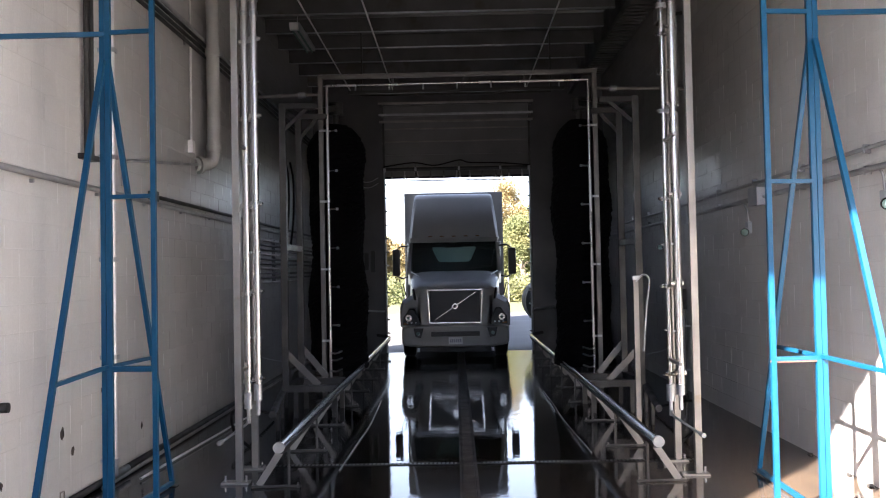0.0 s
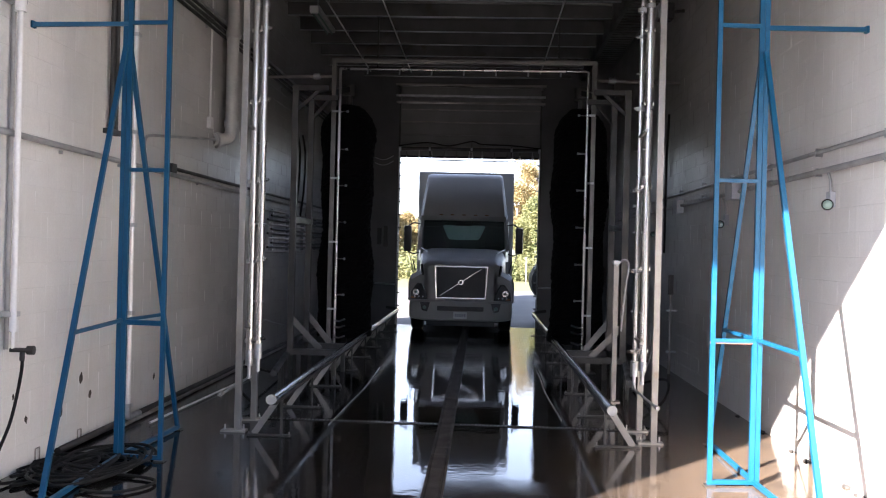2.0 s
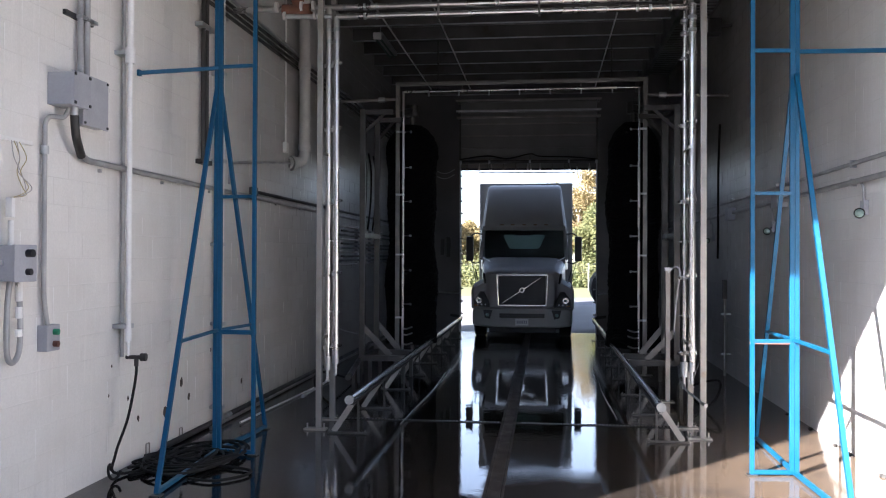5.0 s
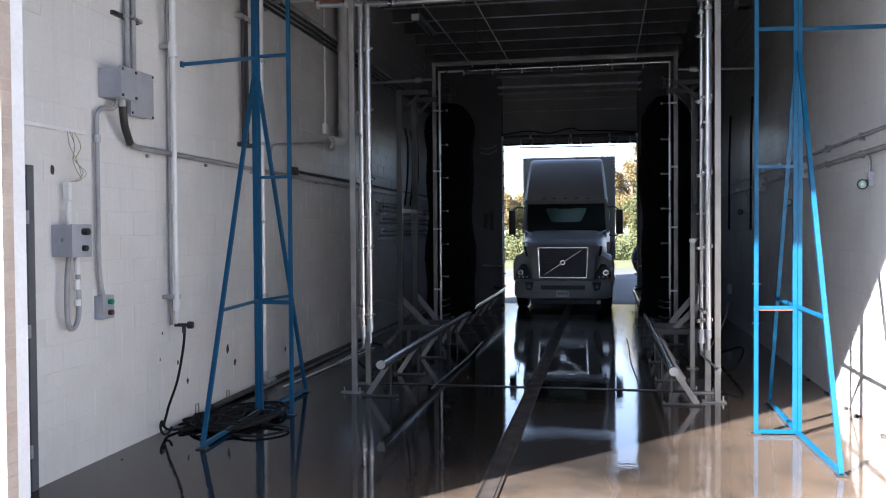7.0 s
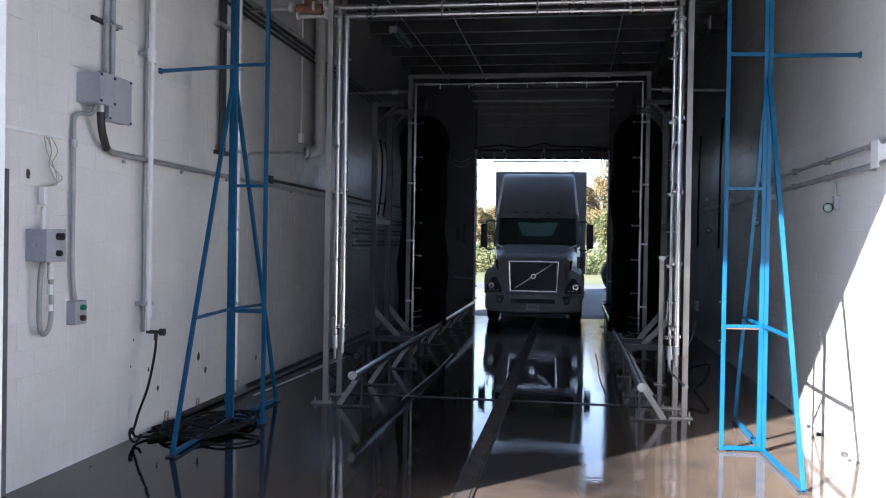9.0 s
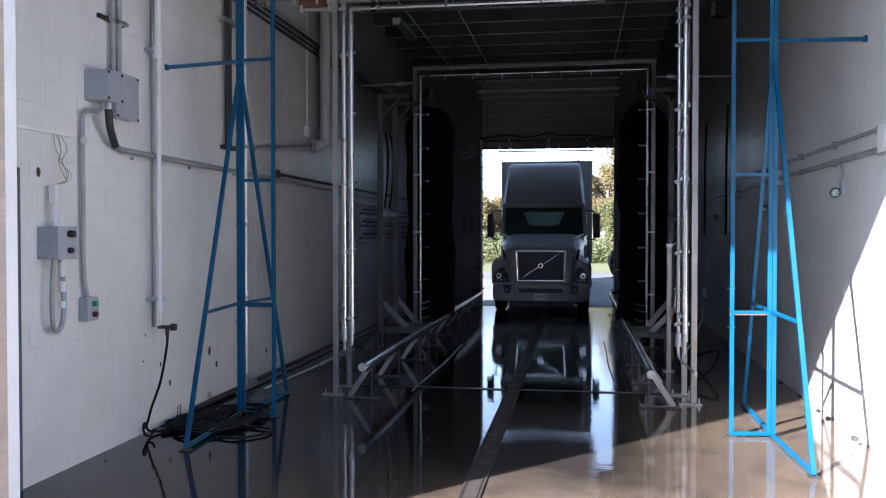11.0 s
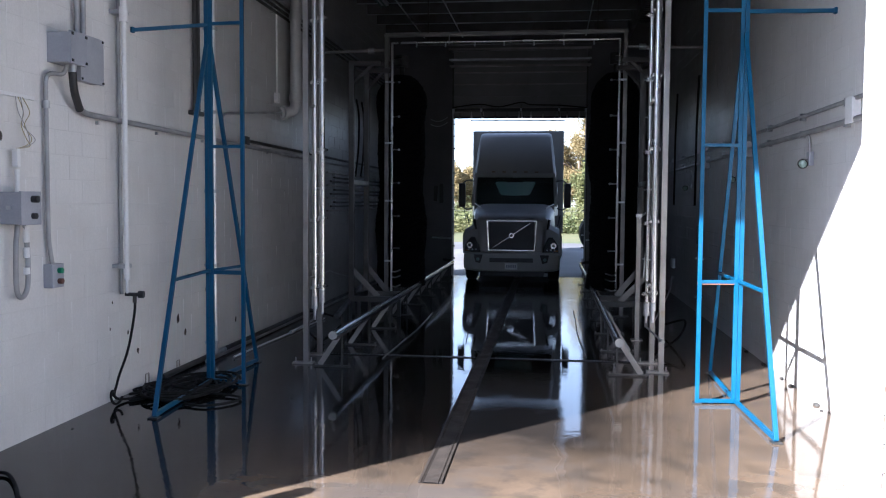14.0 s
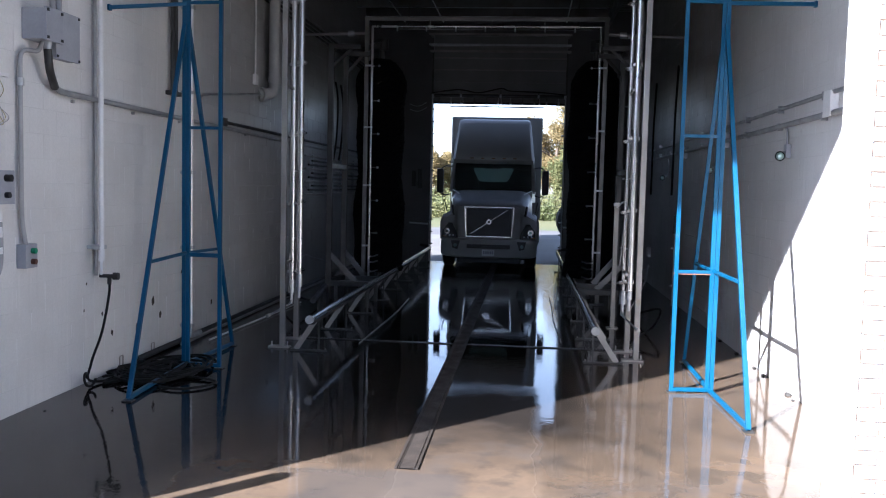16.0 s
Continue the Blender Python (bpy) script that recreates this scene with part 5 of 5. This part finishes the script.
    # grille
    g = part("grille", box(TX - 0.54, TY + 0.055, 0.79, TX + 0.54, TY + 0.12, 1.48, 0.02), BLACK, ob, "black mesh grille in a chrome frame")
    bm = bmesh.new()
    for k in range(20):
        box(TX - 0.52, TY + 0.045, 0.80 + 0.034 * k, TX + 0.52, TY + 0.055, 0.798 + 0.034 * k, bm=bm)
    tagged(part("grille_mesh", bm, DARK_PIPE, g), kind="stuff")
    for p, q in ((P(-0.55, 0.06, 0.78), P(0.55, 0.06, 0.78)), (P(-0.59, 0.06, 1.49), P(0.59, 0.06, 1.49)), (P(-0.55, 0.06, 0.78), P(-0.59, 0.06, 1.49)), (P(0.55, 0.06, 0.78), P(0.59, 0.06, 1.49))):
        part("grille_frame", bar(p, q, 0.034, 0.036, 0.010), CHROME, g)
    part("sash", bar(P(-0.45, 0.03, 0.84), P(0.45, 0.03, 1.44), 0.022, 0.016), CHROME, g)
    part("badge", pipe([P(0, 0.05, 1.14), P(0, 0.02, 1.14)], 0.062, 20), CHROME, g, smooth=True)
    part("badge_centre", pipe([P(0, 0.025, 1.14), P(0, 0.014, 1.14)], 0.034, 16), BLACK, g, smooth=True)
    # cab
    part("cab", loft([[P(x, 1.62 + dy, z) for x, z in ((-1.10, 0.72), (1.10, 0.72), (1.12, 1.80), (1.06, 2.66), (-1.06, 2.66), (-1.12, 1.80))] for dy in (0.42, 2.0)]), TRUCK, ob)
    part("cowl", loft([[P(x, y, z) for x, y, z in r] for r in (
        ((-1.02, 1.42, 1.60), (1.02, 1.42, 1.60), (1.02, 1.42, 1.87), (-1.02, 1.42, 1.87)), ((-1.11, 2.05, 1.60), (1.11, 2.05, 1.60), (1.11, 2.05, 1.87), (-1.11, 2.05, 1.87)))]), TRUCK, ob)
    for s in (-1, 1):
        part("pillar", bar(P(s * 1.05, 1.50, 1.85), P(s * 1.01, 1.86, 2.62), 0.07, 0.10), TRUCK, ob)
        part("side_glass", loft([[P(s * (1.10 - dx), y, z) for y, z in ((1.60, 1.90), (2.04, 1.90), (2.04, 2.58), (1.90, 2.58))] for dx in (0, 0.01)]), GLASS, ob, "clear side window")
    ws = part("windscreen", loft([[P(x, y + dy, z) for x, y, z in ((-1.02, 1.50, 1.87), (0, 1.42, 1.87), (1.02, 1.50, 1.87), (0.99, 1.84, 2.60), (0, 1.77, 2.61), (-0.99, 1.84, 2.60))] for dy in (0, 0.01)]), TINT, ob, "dark tinted windscreen")
    ws.visible_shadow = False
    for s in (-1, 1):
        part("wiper", bar(P(s * 0.15, 1.41, 1.89), P(s * 0.75, 1.47, 2.02), 0.02, 0.012), BLACK, ob)
    part("dashboard", box(TX - 0.98, TY + 1.6, 1.62, TX + 0.98, TY + 2.02, 1.90, 0.04), BLACK, ob)
    part("rear_window", loft([[P(x, 2.0 + dy, z) for x, z in ((-0.36, 2.14), (0.36, 2.14), (0.42, 2.20), (0.52, 2.44), (0.49, 2.47), (-0.49, 2.47), (-0.52, 2.44), (-0.42, 2.20))] for dy in (0, 0.018)]), REAR, ob, "rear cab window, its pale colour standing for daylight behind it")
    # black sheet on the solid cab face stands in for the shade inside
    part("cab_interior", box(TX - 1.0, TY + 2.022, 1.85, TX + 1.0, TY + 2.03, 2.62), BLACK, ob, "black sheet standing for the dark inside of the cab")
    part("visor", loft([[P(x, y, z) for x, y, z in ((-1.02, 1.70, 2.58), (1.02, 1.70, 2.58), (1.04, 2.0, 2.58), (-1.04, 2.0, 2.58))], [P(x, y, z) for x, y, z in ((-1.03, 1.66, 2.68), (1.03, 1.66, 2.68), (1.06, 2.0, 2.72), (-1.06, 2.0, 2.72))]]), TRUCK, ob)

    def roof(y, z, w, back):
        h = w / 2
        return [P(-h, y + 0.09, z), P(-h + 0.06, y + 0.02, z), P(-h * 0.4, y, z), P(h * 0.4, y, z), P(h - 0.06, y + 0.02, z), P(h, y + 0.09, z), P(h, back, z), P(-h, back, z)]

    part("roof_fairing", loft([roof(1.66, 2.66, 2.10, 3.4), roof(1.66, 2.75, 2.08, 3.4), roof(1.85, 3.20, 1.99, 3.4), roof(2.05, 3.62, 1.88, 3.4), roof(2.14, 3.71, 1.84, 3.4), roof(2.32, 3.755, 1.74, 3.4)]), TRUCK, ob, smooth=True)
    for s in (-1, 1):
        # thin bright rod added as the highlight down the fairing's edge
        part("fairing_edge", pipe([P(s * 1.05, 1.74, 2.64), P(s * 1.03, 1.76, 2.78), P(s * 0.985, 1.93, 3.20), P(s * 0.925, 2.10, 3.62)], 0.009, 8), GALV, ob)
        part("rail_bar", box(TX + s * 0.48 - 0.06, TY + 0.6, 0.62, TX + s * 0.48 + 0.06, TY + 9.0, 0.85), DARK_PIPE, ob)
    tr = part("trailer_box", box(TX - 1.25, TY + 3.7, 1.10, TX + 1.25, TY + 13.6, 3.93, 0.03), TRAILER, ob, "plain grey trailer front wall")
    for x in (-1.24, 1.24):
        part("corner_post", bar(P(x, 3.69, 1.10), P(x, 3.69, 3.92), 0.05), TRAILER, tr)
    part("fuel_tank", pipe([P(0.95, 2.2, 0.62), P(0.95, 3.6, 0.62)], 0.30, 20), GALV, ob, smooth=True)
    # two black blocks fill the underside: rough chassis, and the shade below it
    part("undercarriage", box(TX - 1.0, TY + 1.5, 0.12, TX + 1.0, TY + 13.0, 0.70, 0.03), BLACK, ob, "black block for the chassis and the shade under the truck")
    part("engine_bay", box(TX - 0.78, TY + 0.3, 0.13, TX + 0.78, TY + 1.5, 0.74, 0.03), BLACK, ob)
    part("axle", pipe([P(-1.0, 0.95, 0.5), P(1.0, 0.95, 0.5)], 0.07, 10), DARK_PIPE, ob)
    return ob


truck(-0.10, 18.4)

tank = thing("round_tank", (2.16, 21.3, -0.012), "dark round tank on a cradle outside the exit", "tank")
part("shell", loft([[(2.16 + r * math.cos(2 * math.pi * k / 28), y, 1.12 + r * math.sin(2 * math.pi * k / 28)) for k in range(28)] for r, y in ((0.30, 20.52), (0.48, 20.56), (0.56, 20.66), (0.57, 21.3), (0.56, 21.94), (0.40, 22.05))]), DARK_PIPE, tank, smooth=True)
for y in (20.85, 21.75):
    part("cradle", box(1.85, y - 0.05, -0.012, 2.47, y + 0.05, 0.62, 0.006), DARK_TUBE, tank)
for pts, lab in ((((1.245, 13.3), (1.25, 12.0), (1.235, 11.0), (1.245, 10.1), (1.27, 9.2), (1.276, 8.84)), "thin grey cable lying on the wet floor"), (((-1.2, 12.6), (-1.164, 10.8), (-1.19, 9.5), (-1.215, 8.2)), "thin rusty chain lying on the wet floor")):
    cab = thing("floor_cable", (pts[0][0], pts[0][1], 0), lab, "cable", "cables on the floor")
    part("cable", pipe(curve_points([(x, y, 0.008) for x, y in pts], 6), 0.007, 6), TUBE, cab, smooth=True)

# ---- front doorway ----
for s in (-1, 1):
    tr = thing("door_jamb_trim", (s * 2.27, 2.16, 0), "white painted jamb trim of the wide doorway", "trim", "jamb trims")
    x0, x1 = sorted((s * (2.268 if s < 0 else 2.275), s * 2.345))
    part("board", box(x0, 2.088, 0.0, x1, 2.215, 5.44, 0.004), TRIM, tr)
tr = thing("door_head_trim", (0, 2.16, 5.47), "white painted head trim of the wide doorway", "trim")
part("board", box(-2.266, 2.088, 5.445, 2.273, 2.215, 5.52, 0.004), TRIM, tr)
bol = thing("bollard", (-2.30, 1.70, 0), "round steel bollard guarding the doorway", "bollard")
part("tube", pipe([(-2.30, 1.70, -0.012), (-2.30, 1.70, 1.42)], 0.075, 20), TUBE, bol, smooth=True)
part("dome", loft([[(-2.30 + 0.075 * c * math.cos(k * 0.314), 1.70 + 0.075 * c * math.sin(k * 0.314), 1.42 + 0.06 * h) for k in range(20)] for c, h in ((1.0, 0), (0.86, 0.5), (0.5, 0.87), (0.05, 1.0))]), TUBE, bol, smooth=True)

# ---- beyond the exit ----
def tree(x, y, h, leaf, seed):
    rng = random.Random(seed)
    ob = thing("tree", (x, y, -0.05), ("tree in gold autumn leaf", "tree still in green leaf", "tree in orange autumn leaf")[leaf] + " behind the yard", "tree", "autumn trees")
    bm = pipe(curve_points([(x, y, -0.05), (x + 0.1, y, h * 0.25), (x - 0.1, y + 0.1, h * 0.5), (x, y, h * 0.8)], 4), 0.22, 10)
    for v in bm.verts:
        k = 1.1 - 0.85 * v.co.z / h
        v.co.x, v.co.y = x + (v.co.x - x) * k, y + (v.co.y - y) * k
    limbs = []
    for k in range(9):
        a, z = rng.uniform(0, 6.28), h * rng.uniform(0.3, 0.65)
        e = Vector((x + math.cos(a) * h * 0.26, y + math.sin(a) * h * 0.26, z + h * rng.uniform(0.12, 0.3)))
        pipe([(x, y, z), ((x + e.x) / 2, (y + e.y) / 2, (z + e.z) / 2 + 0.1), e], 0.06, 6, bm=bm)
        limbs.append(e)
    part("trunk", bm, BARK, ob, smooth=True)
    vs, fs = [], []
    for k in range(44):
        c = Vector(rng.choice(limbs)) + Vector((rng.gauss(0, 0.10), rng.gauss(0, 0.10), rng.gauss(0.02, 0.10))) * h
        r = h * rng.uniform(0.08, 0.15)
        for j in range(900):
            d = Vector((rng.gauss(0, 1), rng.gauss(0, 1), rng.gauss(0, 0.8)))
            p = c + d.normalized() * r * rng.uniform(0.25, 1.15)
            u = Vector((rng.gauss(0, 1), rng.gauss(0, 1), rng.gauss(0, 1))).normalized() * rng.uniform(0.05, 0.10)
            w = u.orthogonal().normalized() * u.length * 0.7
            n = len(vs)
            vs += [p - u, p + w, p + u, p - w]
            fs.append((n, n + 1, n + 2, n + 3))
    me = bpy.data.meshes.new("crown")
    me.from_pydata([v - Vector((x, y, -0.05)) for v in vs], [], fs)
    me.materials.append(LEAVES[leaf])
    o = new("crown", me)
    o.parent = ob
    o["label"] = "ragged leafy crown"


for k, (x, y, h, leaf) in enumerate(((-6.6, 58, 4.2, 0), (-4.2, 61, 4.4, 0), (-2.0, 66, 4.8, 0), (0.6, 64, 5.0, 0), (2.9, 62, 6.2, 0), (4.3, 56, 6.0, 1), (6.0, 61, 7.6, 0), (8.2, 57, 7.0, 1))):
    tree(x, y, h, leaf, 40 + k)
hedge = random.Random(8)
vs, fs = [], []
for k in range(26000):
    p = Vector((hedge.uniform(-11, 11), hedge.gauss(54, 0.9), abs(hedge.gauss(0, 0.75))))
    u = Vector((hedge.gauss(0, 1), hedge.gauss(0, 1), hedge.gauss(0, 1))).normalized() * 0.09
    w = u.orthogonal().normalized() * 0.06
    n = len(vs)
    vs += [p - u, p + w, p + u, p - w]
    fs.append((n, n + 1, n + 2, n + 3))
me = bpy.data.meshes.new("undergrowth")
me.from_pydata(vs, [], fs)
me.materials.append(LEAVES[1])
tagged(new("undergrowth", me), "tangled undergrowth below the trees", "bushes", kind="stuff")
fence = thing("wire_fence", (0, 50, 0), "low wire fence with pale posts beyond the road", "fence")
for k in range(15):
    part("post", pipe([(-21 + 3 * k, 50, -0.05), (-21 + 3 * k, 50, 1.5)], 0.03, 8), CONDUIT, fence)
for z in (0.5, 0.95, 1.4):
    part("wire", pipe([(-21, 50, z), (21, 50, z)], 0.003, 6), TUBE, fence)

# ---- pieces of the walls ----
BH, BL, J = 0.211, 0.421, 0.004


def block_mesh(length, mat, name="block"):
    """A block face with chamfered edges, standing 5 mm proud of the joints; x is outwards."""
    hy, hz, c, d = length / 2, (BH - J) / 2, 0.0025, 0.0035
    vs = [(-d, y, z) for y, z in ((-hy, -hz), (hy, -hz), (hy, hz), (-hy, hz))] + [(0, y, z) for y, z in ((-hy + c, -hz + c), (hy - c, -hz + c), (hy - c, hz - c), (-hy + c, hz - c))]
    fs = [(4, 5, 6, 7)] + [(k, (k + 1) % 4, 4 + (k + 1) % 4, 4 + k) for k in range(4)]
    return vs, fs


def block_wall(parent, wall_x, out, near):
    full = block_mesh(BL - J, BLOCK)
    me = bpy.data.meshes.new("block")
    me.from_pydata([(out * x, y, z) for x, y, z in full[0]], [], full[1] if out > 0 else [f[::-1] for f in full[1]])
    me.materials.append(BLOCK)
    vs, fs, kinds = [], [], []
    rng = random.Random(21 if out > 0 else 22)
    for row in range(int(TOP / BH)):
        z = BH / 2 + BH * row
        y = FRONT + (0 if row % 2 else -BL / 2)
        while y < BACK:
            a, b = max(y, FRONT), min(y + BL, BACK)
            if b - a > 0.08 and not (out > 0 and 2.68 < (a + b) / 2 < 3.76 and z < 2.44):
                cy = (a + b) / 2
                dx = rng.uniform(-0.0005, 0.0005)
                if b - a > BL - 0.01 and near[0] <= cy <= near[1] and z < near[2]:
                    o = new("block", me)
                    o.parent = parent
                    o.location = (wall_x + dx, cy, z)
                else:
                    pv, pf = block_mesh(b - a - J, BLOCK)
                    n = len(vs)
                    ty, tz = rng.gauss(0, 0.005), rng.gauss(0, 0.008)
                    vs += [(wall_x + dx + out * (p[0] + 0.002 + ty * p[1] + tz * p[2]), cy + p[1], z + p[2]) for p in pv]
                    fs += [tuple(n + i for i in (f if out > 0 else f[::-1])) for f in pf]
                    kinds += [1 if cy < near[1] + 0.2 else 0] * len(pf)
            y += BL
    # lime runs below the upright joints
    sv, sf = [], []
    for row in range(1, int(4.8 / BH)):
        y = FRONT + (0 if row % 2 else -BL / 2)
        while y < 12.5:
            y += BL
            if rng.random() < 0.5 or (out > 0 and y < 3.78 and row * BH < 2.44):
                continue
            w, top, low = rng.uniform(0.004, 0.010), BH * (row + rng.uniform(0.8, 1.0)), BH * (row + rng.uniform(-0.5, 0.25))
            n = len(sv)
            jy = y + rng.uniform(-0.006, 0.006)
            xs = wall_x + out * 0.0035
            sv += [(xs, jy - w, top), (xs, jy + w, top), (xs, jy + 0.4 * w, low), (xs, jy - 0.4 * w, low)]
            sf.append((n, n + 1, n + 2, n + 3) if out < 0 else (n + 3, n + 2, n + 1, n))
    me3 = bpy.data.meshes.new("lime_streaks")
    me3.from_pydata(sv, [], sf)
    me3.materials.append(LIME)
    o = new("lime_streaks", me3)
    o.parent = parent
    tagged(o, "pale lime runs below the joints", kind="stuff")
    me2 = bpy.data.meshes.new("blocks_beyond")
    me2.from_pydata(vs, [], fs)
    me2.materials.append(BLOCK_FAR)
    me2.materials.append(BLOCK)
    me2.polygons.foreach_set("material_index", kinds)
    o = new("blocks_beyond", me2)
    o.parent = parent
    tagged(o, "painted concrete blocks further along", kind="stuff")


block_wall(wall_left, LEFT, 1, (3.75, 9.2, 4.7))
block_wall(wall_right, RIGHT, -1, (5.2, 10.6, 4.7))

bw, bh = 0.203, 0.068
me = bpy.data.meshes.new("brick")
bm = box(-bw / 2 + 0.004, -0.004, -bh / 2 + 0.004, bw / 2 - 0.004, 0.084, bh / 2 - 0.004, 0.003)
bm.to_mesh(me)
bm.free()
me.materials.append(BRICK)
for s in (-1, 1):
    x0, x1 = sorted((s * 2.246, s * 2.338))
    part("mortar_bed", box(x0, 1.9972, 0.0, x1, 2.086, 5.44), BED, wall_front)
    for row in range(46):
        for k in range(3):
            o = new("brick", me)
            o.parent = wall_front
            o.location = (s * (2.24 + bw * (k + 0.5) + (bw / 2 if row % 2 else 0)), FRONT - 0.21, 0.03 + bh * (row + 0.5))
            if row % 2 and k == 0:
                half = new("brick", me)
                half.parent = wall_front
                half.scale = (0.48, 1, 1)
                half.location = (s * (2.24 + bw / 4), FRONT - 0.21, 0.03 + bh * (row + 0.5))
